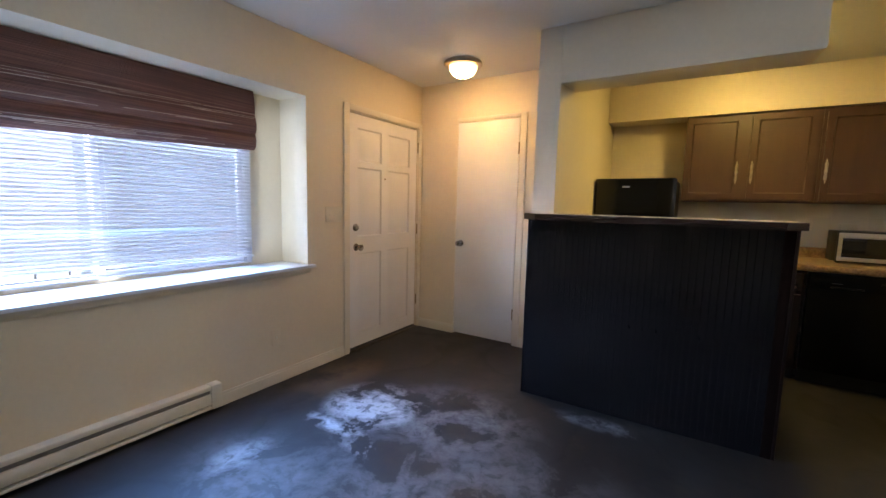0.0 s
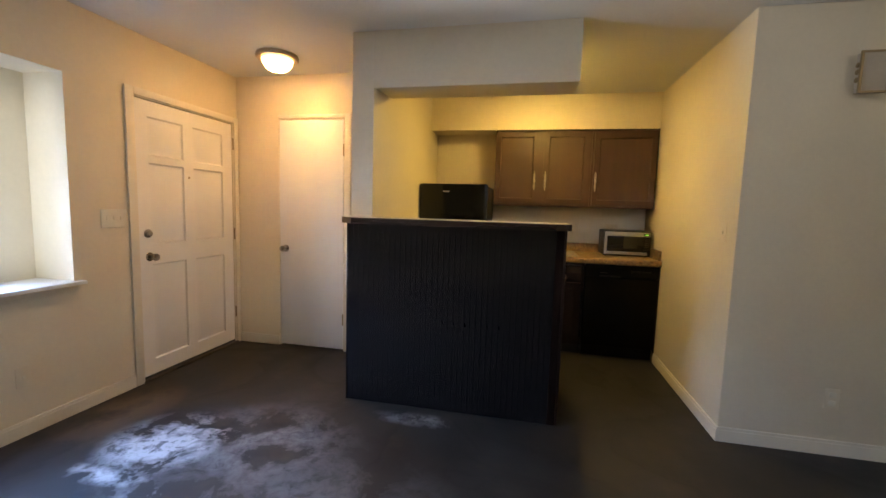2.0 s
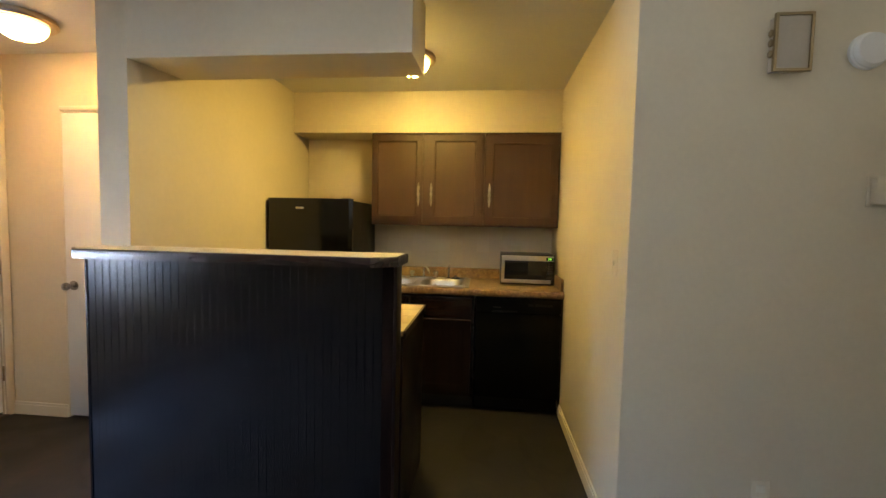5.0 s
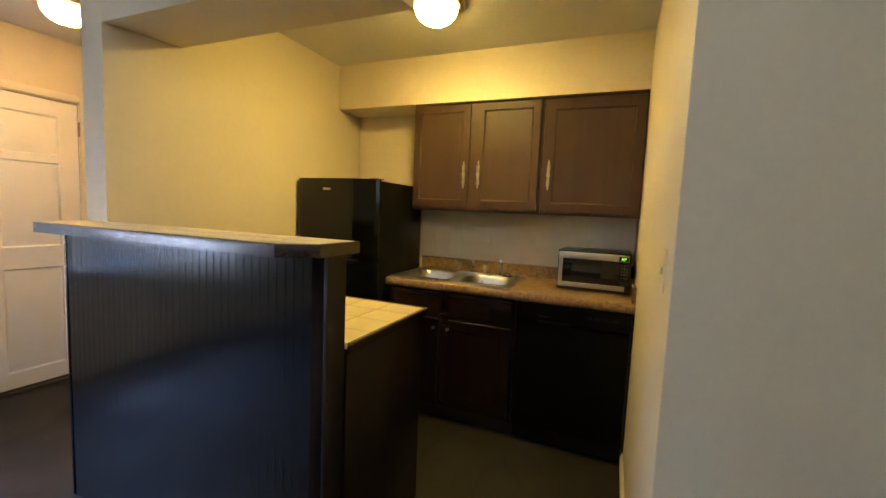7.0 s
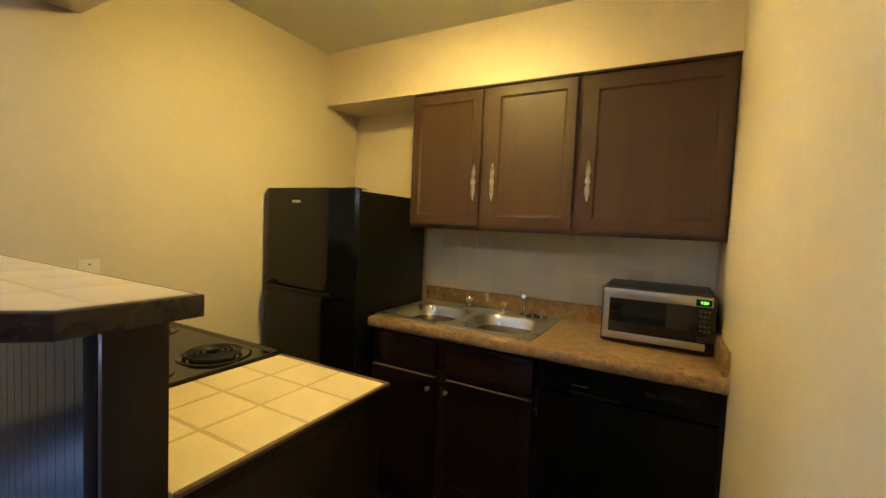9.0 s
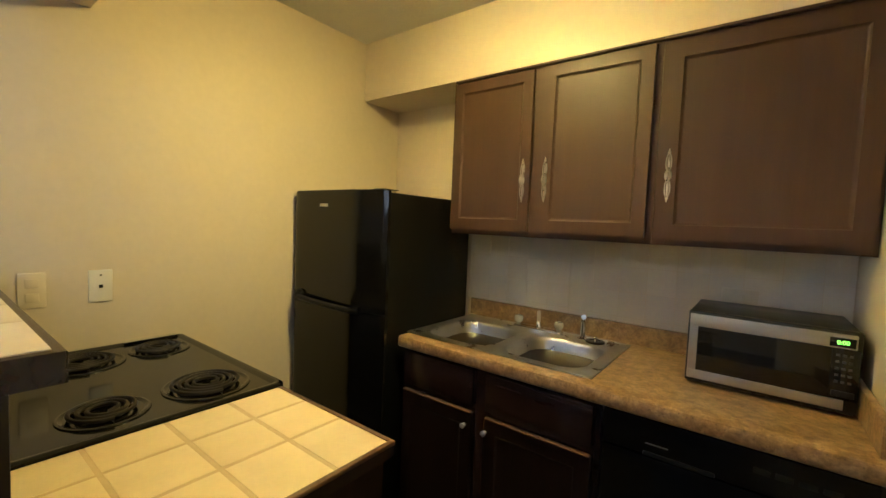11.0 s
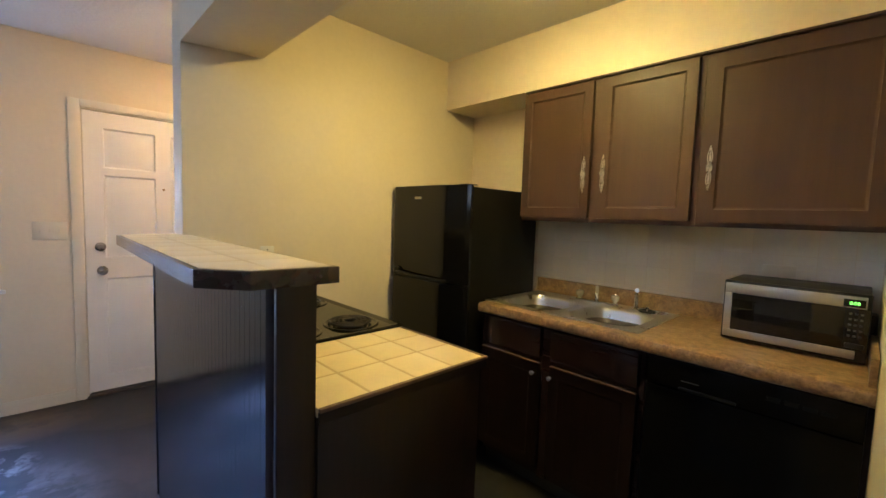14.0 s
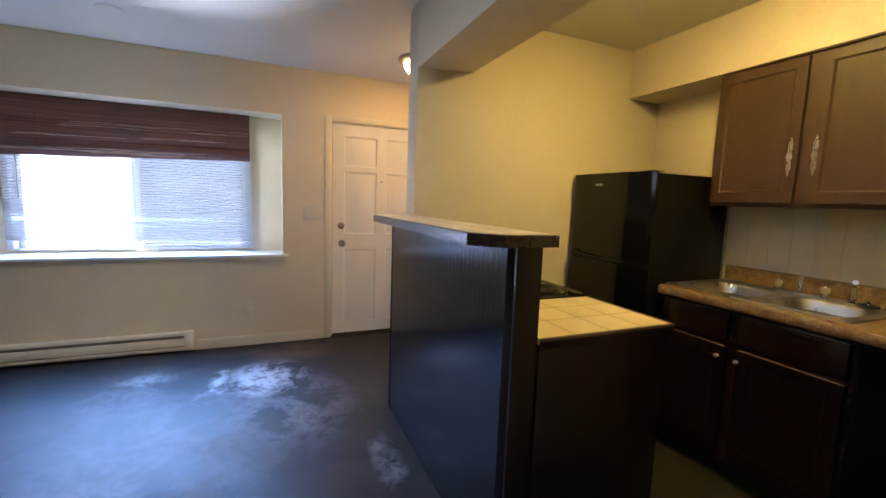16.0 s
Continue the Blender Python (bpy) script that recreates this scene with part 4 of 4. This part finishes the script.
SX0, SX1, SY0, SY1 = -0.740, 0.018, PB + 0.024, 3.600
part("body", boxes((SX0 + 0.01, SX1 - 0.004, SY0, 3.575, 0.0, 0.895), bev=0.003), BLACK_SIDE, stove)
b = bmesh.new()
loops = []
for inset, z in ((0.0, 0.896), (0.0, 0.917), (0.006, 0.921), (0.016, 0.921), (0.026, 0.914), (0.030, 0.914)):
    pts = rounded((SX0 + SX1) / 2, (SY0 + SY1) / 2, (SX1 - SX0) / 2 - inset, (SY1 - SY0) / 2 - inset, max(0.022 - inset * 0.3, 0.008), 4)
    loops.append([b.verts.new((x, y, z)) for x, y in pts])
for p, q in zip(loops, loops[1:]):
    for k in range(len(p)):
        b.faces.new((p[k], p[(k + 1) % len(p)], q[(k + 1) % len(q)], q[k]))
b.faces.new(loops[-1]), b.faces.new(loops[0][::-1])
part("cooktop", b, BLACK_ENAMEL, stove, "glossy black enamel cooktop with raised rim")
# The raised rim's glint is put in as a chrome strip.
part("vent_trim", boxes((SX0 + 0.004, SX0 + 0.022, 3.40, 3.575, 0.9205, 0.924), bev=0.001), CHROME, stove, "chrome strip set down for the glint on the rim")
for x, y, r in ((-0.137, 3.444, 0.098), (-0.588, 3.472, 0.078), (-0.131, 3.206, 0.078), (-0.577, 3.252, 0.098)):
    burner = part("burner", lathe(bmesh.new(), (x, y, 0.914), [(r + 0.015, 0.0005), (r + 0.014, 0.003), (r + 0.009, 0.004), (r + 0.004, 0.001), (r * 0.6, -0.004), (0.02, -0.006), (0, -0.006)], seg=36), PAN_BLACK, stove, "black drip pan")
    turns = 4 if r > 0.09 else 3
    pts = []
    for k in range(turns * 26 + 1):
        a = 6.28318531 * k / 26
        rr = 0.022 + (r - 0.026) * k / (turns * 26)
        pts.append((x + rr * math.cos(a), y + rr * math.sin(a), 0.9255))
    part("coil", tube(bmesh.new(), pts, 0.0052, 7), COIL, burner, "spiral iron heating coil")
    for a in (0.5, 2.6, 4.7):
        part("coil_bracket", boxes((-0.001, 0.001, 0.012, r - 0.004, 0, 0.006)), COIL, burner).matrix_local = Matrix.Translation(Vector((x, y, 0.9145)) - place_of(burner)) @ Matrix.Rotation(a, 4, "Z") @ Matrix.Translation(place_of(burner))

# ---- refrigerator ----
fridge = thing("refrigerator", (-0.47, 4.5, 0.0), "black top-freezer refrigerator, doors closed, beside the counter", "refrigerator")
FX0, FX1, FY = -0.787, -0.150, 4.122
part("body", boxes((FX0 + 0.004, FX1 - 0.004, FY + 0.068, 4.80, 0.03, 1.535), bev=0.006), BLACK_SIDE, fridge)


def curved_door(z0, z1):
    """A refrigerator door, rounded on the handle side and slanting back on the hinge side."""
    b = bmesh.new()
    pts, n = [], 40
    for k in range(n + 1):
        t = -1 + 2 * k / n
        x = (FX0 + FX1) / 2 + t * (FX1 - FX0) / 2
        y = FY + 0.034 * max(0.0, (-t - 0.86) / 0.14) ** 2.4 + 0.29 * 0.014 * math.log1p(math.exp((x + 0.315) / 0.014))
        pts.append((x, y))
    pts += [(FX1, FY + 0.064), (FX0, FY + 0.064)]
    prism(b, pts, z0, z1, 0.006)
    return b


SEAM = 1.000
part("freezer_door", curved_door(SEAM + 0.004, 1.545), BLACK_APPLIANCE, fridge, "glossy black freezer door")
lower = part("fridge_door", curved_door(0.09, SEAM - 0.004), BLACK_APPLIANCE, fridge, "glossy black lower door")
part("gasket", boxes((FX0 + 0.012, FX1 - 0.012, FY + 0.05, FY + 0.069, 0.08, 1.53)), BLACK_PLASTIC, fridge)
part("kick_grille", boxes((FX0 + 0.01, FX1 - 0.01, FY + 0.04, FY + 0.07, 0.0, 0.085), bev=0.003), BLACK_PLASTIC, fridge)
part("top_hinge", boxes((FX1 - 0.075, FX1 - 0.012, FY + 0.03, FY + 0.12, 1.5455, 1.549), bev=0.001), BLACK_PLASTIC, fridge)
b = bmesh.new()
tube(b, [(-0.712, FY + 0.006, 1.024), (-0.706, FY - 0.014, 1.024), (-0.68, FY - 0.022, 1.020), (-0.55, FY - 0.024, 1.014), (-0.40, FY - 0.022, 1.011), (-0.30, FY - 0.016, 1.010), (-0.28, FY + 0.006, 1.010)], 0.0130, 10)
ball(b, (-0.700, FY - 0.006, 1.026), 0.030, 0.024, 0.030)
part("handle", b, HANDLE_BLACK, fridge, "black bar handle along the freezer door's foot")
part("maker_badge", boxes((-0.556, -0.498, FY - 0.003, FY + 0.004, 1.468, 1.482), bev=0.001), STEEL, fridge, "small silver maker's badge")
for x in (FX0 + 0.06, FX1 - 0.06):
    for y in (4.27, 4.74):
        part("foot", lathe(bmesh.new(), (x, y, 0.0), [(0.018, 0), (0.018, 0.012), (0.008, 0.014), (0.008, 0.032)], seg=12), BLACK_PLASTIC, fridge)


# ---- ornate pulls ----
def ornate_pull(parent, x, y, z):
    """A filigree back plate of open loops with a hanging grip."""
    b = bmesh.new()
    for s in (1, -1):
        tube(b, [(x + 0.0088 * math.cos(6.2832 * k / 20), y - 0.003, z + s * 0.046 + 0.031 * math.sin(6.2832 * k / 20)) for k in range(21)], 0.0021, 6)
        ball(b, (x, y - 0.001, z + s * 0.046), 0.0046, 0.0014, 0.026, 12, 8)
        ball(b, (x, y - 0.003, z + s * 0.058), 0.0030, 0.0030, 0.011, 8, 6)
        ball(b, (x, y - 0.002, z + s * 0.081), 0.0060, 0.0035, 0.006, 10, 6)
        ball(b, (x, y - 0.002, z + s * 0.090), 0.0030, 0.0025, 0.005, 8, 6)
    ball(b, (x, y - 0.003, z), 0.0125, 0.0060, 0.021, 12, 8)
    pl = part("pull", b, NICKEL, parent, "ornate antique silver pull")
    g = bmesh.new()
    tube(g, [(x, y - 0.003, z + 0.024), (x, y - 0.016, z + 0.022), (x, y - 0.021, z + 0.010), (x, y - 0.022, z), (x, y - 0.021, z - 0.010), (x, y - 0.016, z - 0.022), (x, y - 0.003, z - 0.024)], 0.0042, 8)
    ball(g, (x, y - 0.022, z), 0.0065, 0.006, 0.009, 10, 7)
    part("grip", g, NICKEL, pl)


# ---- wall cabinets ----
def wall_cabinet(x0, x1, doors, label):
    cab = thing("wall_cabinet", ((x0 + x1) / 2, KY, 1.375), label, "cabinet", "wall cabinets over the counter")
    part("body", boxes((x0, x1, 4.612, KY - 0.001, 1.368, 2.108)), CABINET, cab)
    fb = bmesh.new()
    edges = [x0] + [v for d in doors for v in d[:2]] + [x1]
    for a, c in zip(edges[::2], edges[1::2]):
        box(fb, a, max(c, a + 0.012) + (0.02 if c < x1 else 0), 4.600, 4.612, 1.365, 2.110)
    box(fb, x0 + 0.012, x1 - 0.012, 4.6005, 4.612, 1.3655, 1.42)
    box(fb, x0 + 0.012, x1 - 0.012, 4.6005, 4.612, 2.06, 2.1095)
    part("face_frame", fb, CABINET_X, cab)
    part("top_strip", boxes((x0, x1, 4.582, 4.5995, 2.100, 2.1105), bev=0.002), CABINET_X, cab)
    for d0, d1, z0, z1, hx in doors:
        m = 0.047
        dr = part("door", panel_leaf(bmesh.new(), d0, d1, z0, z1, [(d0 + m, d1 - m, z0 + m + 0.006, z1 - m)], 0.019, 0.0085, False, lambda u, v, w: (u, 4.579 - w, v)), CABINET, cab)
        ornate_pull(dr, hx, 4.579, 1.615)


wall_cabinet(-0.128, 0.790, [(-0.124, 0.293, 1.388, 2.090, 0.262), (0.345, 0.767, 1.388, 2.090, 0.366)], "dark brown two-door wall cabinet with ornate silver pulls")
wall_cabinet(0.791, 1.380, [(0.812, 1.366, 1.386, 2.072, 0.834)], "dark brown wide single-door wall cabinet with an ornate pull")

# ---- base cabinets, dishwasher, counter ----
# Espresso wood here carries both a darker stain and the lower fronts' shade.
sinkbase = thing("base_cabinet", (0.32, 4.56, 0.0), "dark brown sink base cabinet with two drawers and two doors", "cabinet")
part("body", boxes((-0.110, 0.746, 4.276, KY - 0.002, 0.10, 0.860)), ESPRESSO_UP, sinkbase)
part("face_frame", boxes((-0.110, -0.085, 4.266, 4.276, 0.10, 0.860), (0.729, 0.746, 4.266, 4.276, 0.10, 0.860), (0.27, 0.318, 4.266, 4.276, 0.10, 0.860), (-0.085, 0.27, 4.2665, 4.276, 0.668, 0.71), (0.318, 0.729, 4.2665, 4.276, 0.668, 0.71), (-0.085, 0.27, 4.2665, 4.276, 0.84, 0.860), (0.318, 0.729, 4.2665, 4.276, 0.84, 0.860)), ESPRESSO, sinkbase)
part("toe_kick", boxes((-0.110, 0.746, 4.335, 4.40, 0.0, 0.10)), DARK_GAP, sinkbase)
for d0, d1, kx in ((-0.100, 0.262, 0.233), (0.321, 0.722, 0.328)):
    part("drawer_front", boxes((d0, d1, 4.248, 4.266, 0.700, 0.846), bev=0.004), ESPRESSO, sinkbase)
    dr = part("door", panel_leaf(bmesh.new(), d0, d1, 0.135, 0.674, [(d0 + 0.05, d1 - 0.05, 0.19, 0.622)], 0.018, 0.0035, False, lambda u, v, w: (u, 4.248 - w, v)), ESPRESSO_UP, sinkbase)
    # Highlight on the door's top edge, put in as a strip of paler wood.
    part("top_edge", boxes((d0 + 0.004, d1 - 0.004, 4.2410, 4.262, 0.6745, 0.6795), bev=0.002), EDGE, dr, "pale strip for the highlight on the door's top edge")
    part("knob", lathe(bmesh.new(), (kx, 4.248, 0.622), [(0.008, 0), (0.005, 0.007), (0.010, 0.013), (0.011, 0.018), (0.006, 0.022), (0, 0.023)], (0, -1, 0), 16), NICKEL, dr, "small silver knob")

dish = thing("dishwasher", (1.07, 4.55, 0.0), "black built-in dishwasher under the counter", "dishwasher")
DX0, DX1 = 0.756, 1.366
part("tub", boxes((DX0 + 0.004, DX1 - 0.004, 4.285, 4.86, 0.02, 0.859)), BLACK_SIDE, dish)
part("door", boxes((DX0, DX1, 4.250, 4.284, 0.115, 0.742), bev=0.004), BLACK_FRONT, dish)
pnl = part("control_panel", boxes((DX0, DX1, 4.240, 4.284, 0.748, 0.859), bev=0.006), BLACK_FRONT, dish)
part("latch_handle", boxes((DX0 + 0.12, DX0 + 0.30, 4.233, 4.242, 0.751, 0.763), bev=0.003), BLACK_SIDE, pnl)
part("printed_mark", boxes((DX0 + 0.125, DX0 + 0.185, 4.2388, 4.2402, 0.785, 0.789)), KEY_GREY, pnl, "thin pale printed line")
for k in range(4):
    part("push_button", boxes((DX0 + 0.38 + 0.045 * k, DX0 + 0.415 + 0.045 * k, 4.2388, 4.241, 0.80, 0.816), bev=0.0005), BLACK_SIDE, pnl)
part("kick_plate", boxes((DX0 + 0.004, DX1 - 0.004, 4.32, 4.35, 0.0, 0.11)), BLACK_SIDE, dish)
solid("filler_strip", boxes((DX1 + 0.001, KX1 - 0.001, 4.262, 4.30, 0.0, 0.860)), ESPRESSO_UP, "dark filler strip beside the dishwasher", "trim")

CX0, CX1, CF, CB, CZ = -0.122, 1.380, 4.229, KY - 0.002, 0.912
KX, KXX, KY0, KY1 = -0.112, 0.682, 4.312, 4.808     # cut-out for the sink
counter = thing("kitchen_counter", (0.63, 4.55, 0.862), "brown stone-look laminate counter with low backsplash", "counter top")
b = bmesh.new()
CU = 0.862                                           # underside of the slab
nose = [(KY0, CU), (CF + 0.010, CU), (CF + 0.003, CU + 0.004), (CF, CU + 0.013), (CF, 0.898), (CF + 0.004, 0.908), (CF + 0.013, CZ), (KY0, CZ)]
cuts = [CX0, KX, KXX, CX1]
for x0, x1 in zip(cuts, cuts[1:]):
    for (y0, z0), (y1, z1) in zip(nose, nose[1:]):
        b.faces.new([b.verts.new(p) for p in ((x0, y0, z0), (x0, y1, z1), (x1, y1, z1), (x1, y0, z0))])
for x in (CX0, CX1):
    b.faces.new([b.verts.new((x, y, z)) for y, z in nose])
for x0, x1 in zip(cuts, cuts[1:]):
    for y0, y1 in ((KY0, KY1), (KY1, CB)):
        if (x0, y0) != (KX, KY0):
            for z in (CU, CZ):
                b.faces.new([b.verts.new(p) for p in ((x0, y0, z), (x1, y0, z), (x1, y1, z), (x0, y1, z))])
for (xa, ya), (xb, yb) in (((KX, KY0), (KXX, KY0)), ((KXX, KY0), (KXX, KY1)), ((KXX, KY1), (KX, KY1)), ((KX, KY1), (KX, KY0)), ((CX0, KY0), (CX0, KY1)), ((CX0, KY1), (CX0, CB)), ((CX0, CB), (KX, CB)), ((KX, CB), (KXX, CB)), ((KXX, CB), (CX1, CB)), ((CX1, CB), (CX1, KY1)), ((CX1, KY1), (CX1, KY0))):
    b.faces.new([b.verts.new(p) for p in ((xa, ya, CU), (xb, yb, CU), (xb, yb, CZ), (xa, ya, CZ))])
bmesh.ops.remove_doubles(b, verts=b.verts, dist=1e-5)
part("slab", b, LAMINATE, counter)
part("backsplash", boxes((CX0 - 0.04, CX1 - 0.019, CB - 0.019, CB, CZ + 0.0005, 1.000), bev=0.003), LAMINATE, counter)
part("side_splash", boxes((CX1 - 0.019, CX1, CF + 0.035, CB, CZ + 0.0005, 1.000), bev=0.003), LAMINATE, counter)

# wall tiles between counter and cabinets
sp = solid("tile_backsplash", boxes((-0.186, KX1 - 0.001, KY - 0.006, KY - 0.0005, 1.001, 1.376)), PAINT, "painted-over square wall tiles behind the sink", "wall tile")
part("edge_strip", boxes((-0.250, -0.188, KY - 0.012, KY - 0.0005, 0.905, 1.376), bev=0.003), TRIM, sp, "cream edge strip beside the tiles")
ty = [1.002, 1.026, 1.139, 1.252, 1.365, 1.3755]
tx = [-0.185, -0.169] + [-0.056 + 0.113 * k for k in range(13)] + [KX1 - 0.002]
for a, c in zip(tx, tx[1:]):
    for d, e in zip(ty, ty[1:]):
        if c - a > 0.004 and e - d > 0.004:
            part("tile", boxes((a + 0.0009, c - 0.0009, KY - 0.0078, KY - 0.0045, d + 0.0009, e - 0.0009)), WALL_TILE, sp)
wall_plate("power_outlet", "ivory outlet plate set sideways above the microwave", "outlet", (1.006, KY - 0.0145, 1.138), (1.122, KY - 0.0088, 1.206), PLATE, [("socket", (x, x + 0.03, KY - 0.017, KY - 0.0145, 1.155, 1.189), PLATE) for x in (1.025, 1.072)])

# ---- sink, faucet, stopper ----
sink = thing("kitchen_sink", (0.285, 4.56, 0.9), "worn stainless steel double bowl sink, empty", "sink")
NX0, NX1, NY0, NY1 = -0.126, 0.694, 4.298, 4.822
mid = 0.287
b = bmesh.new()
for x0, x1, bx0, bx1 in ((NX0, mid, -0.080, 0.262), (mid, NX1, 0.312, 0.648)):
    by0, by1 = 4.335, 4.705
    cx, cy, hx, hy = (bx0 + bx1) / 2, (by0 + by1) / 2, (bx1 - bx0) / 2, (by1 - by0) / 2
    ring0 = rounded(cx, cy, hx, hy, 0.095, 7)
    outer = []
    for px, py in ring0:
        dx, dy = (px - cx) / hx, (py - cy) / hy
        s = max(abs(dx), abs(dy))
        ux, uy = dx / s, dy / s
        outer.append((cx + ux * ((x1 - cx) if ux > 0 else (cx - x0)), cy + uy * ((NY1 - cy) if uy > 0 else (cy - NY0))))
    loops = [[b.verts.new((x, y, 0.9165)) for x, y in outer]]
    for inset, z, r in ((0.0, 0.9175, 0.095), (0.006, 0.9135, 0.09), (0.012, 0.90, 0.088), (0.022, 0.80, 0.082), (0.034, 0.768, 0.075), (0.062, 0.756, 0.05)):
        loops.append([b.verts.new((x, y, z)) for x, y in rounded(cx, cy, hx - inset, hy - inset, r, 7)])
    for p, q in zip(loops, loops[1:]):
        for k in range(len(p)):
            b.faces.new((p[k], p[(k + 1) % len(p)], q[(k + 1) % len(q)], q[k]))
    b.faces.new(loops[-1])
bmesh.ops.remove_doubles(b, verts=b.verts, dist=1e-4)
part("basin", b, SINK_STEEL, sink)
part("rim", boxes((NX0 - 0.004, NX0 + 0.004, NY0 - 0.004, NY1 + 0.004, 0.9125, 0.9185), (NX1 - 0.004, NX1 + 0.004, NY0 - 0.004, NY1 + 0.004, 0.9125, 0.9185), (NX0 + 0.004, NX1 - 0.004, NY0 - 0.004, NY0 + 0.004, 0.9125, 0.9185), (NX0 + 0.004, NX1 - 0.004, NY1 - 0.004, NY1 + 0.004, 0.9125, 0.9185), bev=0.002), SINK_STEEL, sink, "rolled steel rim")
for x in (0.091, 0.480):
    part("drain", lathe(bmesh.new(), (x, 4.52, 0.7565), [(0.043, 0.0), (0.043, 0.003), (0.034, 0.003), (0.030, 0.0015), (0, 0.0015)], seg=24), CHROME, sink, "chrome drain ring")

faucet = thing("faucet", (0.292, 4.763, 0.917), "chrome two-handle kitchen faucet with clear knobs", "faucet")
FYY = 4.763
part("bridge", prism(bmesh.new(), rounded(0.292, FYY, 0.125, 0.022, 0.02, 5), 0.9175, 0.930, 0.004), CHROME, faucet)
b = bmesh.new()
tube(b, [(0.292, FYY, 0.928), (0.293, FYY, 0.965), (0.297, FYY - 0.010, 1.000), (0.311, FYY - 0.040, 1.014), (0.334, FYY - 0.09, 1.006), (0.357, FYY - 0.138, 0.987), (0.359, FYY - 0.143, 0.970)], 0.0095, 12)
part("spout", b, CHROME, faucet)
for x in (0.190, 0.396):
    h = part("handle", lathe(bmesh.new(), (x, FYY, 0.929), [(0.012, 0), (0.010, 0.012), (0.016, 0.014), (0.022, 0.024), (0.023, 0.038), (0.018, 0.046), (0, 0.047)], seg=10), ACRYLIC, faucet, "clear acrylic knob handle")
    part("cap", lathe(bmesh.new(), (x, FYY, 0.976), [(0.009, 0), (0.007, 0.003), (0, 0.004)], seg=14), CHROME, h)
spray = thing("sink_sprayer", (0.508, 4.763, 0.917), "chrome side sprayer standing on the sink deck", "sprayer")
part("collar", lathe(bmesh.new(), (0.508, FYY, 0.9175), [(0.021, 0), (0.021, 0.005), (0.014, 0.012)], seg=20), CHROME, spray)
b = tube(bmesh.new(), [(0.508, FYY, 0.925), (0.508, FYY, 0.965), (0.509, FYY - 0.003, 1.0), (0.512, FYY - 0.012, 1.020), (0.517, FYY - 0.026, 1.024)], 0.0115, 12)
part("wand", b, CHROME, spray)
stop = thing("sink_strainer", (0.568, 4.752, 0.917), "dark rubber and steel sink strainer on the deck", "strainer")
part("rim", lathe(bmesh.new(), (0.568, 4.752, 0.9172), [(0.040, 0), (0.042, 0.004), (0.038, 0.009), (0.026, 0.010), (0.022, 0.006), (0, 0.005)], seg=26), BLACK_PLASTIC, stop)
part("post", lathe(bmesh.new(), (0.568, 4.752, 0.922), [(0.008, 0), (0.005, 0.012), (0.010, 0.018), (0.006, 0.023), (0, 0.023)], seg=16), CHROME, stop)

# ---- microwave ----
mw = thing("microwave", (1.16, 4.69, 0.912), "stainless and black countertop microwave, door closed, display lit", "microwave")
MX0, MX1, MF, MB, MZ0, MZ1 = 0.938, 1.356, 4.506, 4.825, 0.920, 1.157
part("casing", boxes((MX0 + 0.003, MX1 - 0.003, MF + 0.032, MB, MZ0 + 0.004, MZ1), bev=0.005), BLACK_PLASTIC, mw, "black metal casing")
part("front_bezel", boxes((MX0, MX1, MF + 0.006, MF + 0.033, MZ0, MZ1), bev=0.006), BLACK_PLASTIC, mw)
SPX = 1.292
part("steel_trim", boxes((MX0 + 0.006, MX1 - 0.012, MF, MF + 0.008, MZ1 - 0.050, MZ1 - 0.010), (MX0 + 0.006, MX1 - 0.030, MF, MF + 0.008, MZ0 + 0.012, MZ0 + 0.041), (MX0 + 0.006, MX0 + 0.030, MF, MF + 0.008, MZ0 + 0.041, MZ1 - 0.050), bev=0.002), STEEL, mw, "brushed steel face band")
part("door_glass", boxes((MX0 + 0.030, SPX, MF + 0.002, MF + 0.008, MZ0 + 0.041, MZ1 - 0.050), bev=0.001), BLACK_GLASS, mw, "dark door glass")
pad = part("control_pad", boxes((SPX + 0.001, MX1 - 0.003, MF + 0.002, MF + 0.008, MZ0 + 0.041, MZ1 - 0.051), bev=0.001), BLACK_GLASS, mw, "black control pad")
for i in range(3):
    for j in range(5):
        part("key", boxes((SPX + 0.010 + 0.014 * i, SPX + 0.018 + 0.014 * i, MF + 0.0012, MF + 0.0022, 1.084 - 0.019 * j, 1.091 - 0.019 * j)), KEY_GREY, pad)
part("open_button", boxes((SPX + 0.006, MX1 - 0.010, MF + 0.0008, MF + 0.0022, MZ0 + 0.049, MZ0 + 0.066), bev=0.002), BLACK_PLASTIC, pad)
dsp = part("display", boxes((MX1 - 0.070, MX1 - 0.016, MF - 0.002, MF + 0.001, MZ1 - 0.046, MZ1 - 0.020), bev=0.0008), BLACK_GLASS, mw, "small clock display")
lettering("digits", "0:00", 0.0155, GREEN, dsp, Matrix.Translation((MX1 - 0.042, MF - 0.0026, MZ1 - 0.033)) @ Euler((radians(90), 0, 0)).to_matrix().to_4x4())
for x in (MX0 + 0.03, MX1 - 0.03):
    for y in (MF + 0.06, MB - 0.04):
        part("foot", lathe(bmesh.new(), (x, y, 0.912), [(0.010, 0), (0.010, 0.015)], seg=12), BLACK_PLASTIC, mw)
part("plug_box", boxes((MX1 - 0.004, MX1 + 0.020, 4.66, 4.74, 0.985, 1.07), bev=0.006), BLACK_PLASTIC, mw, "black vent hump on the casing's side")
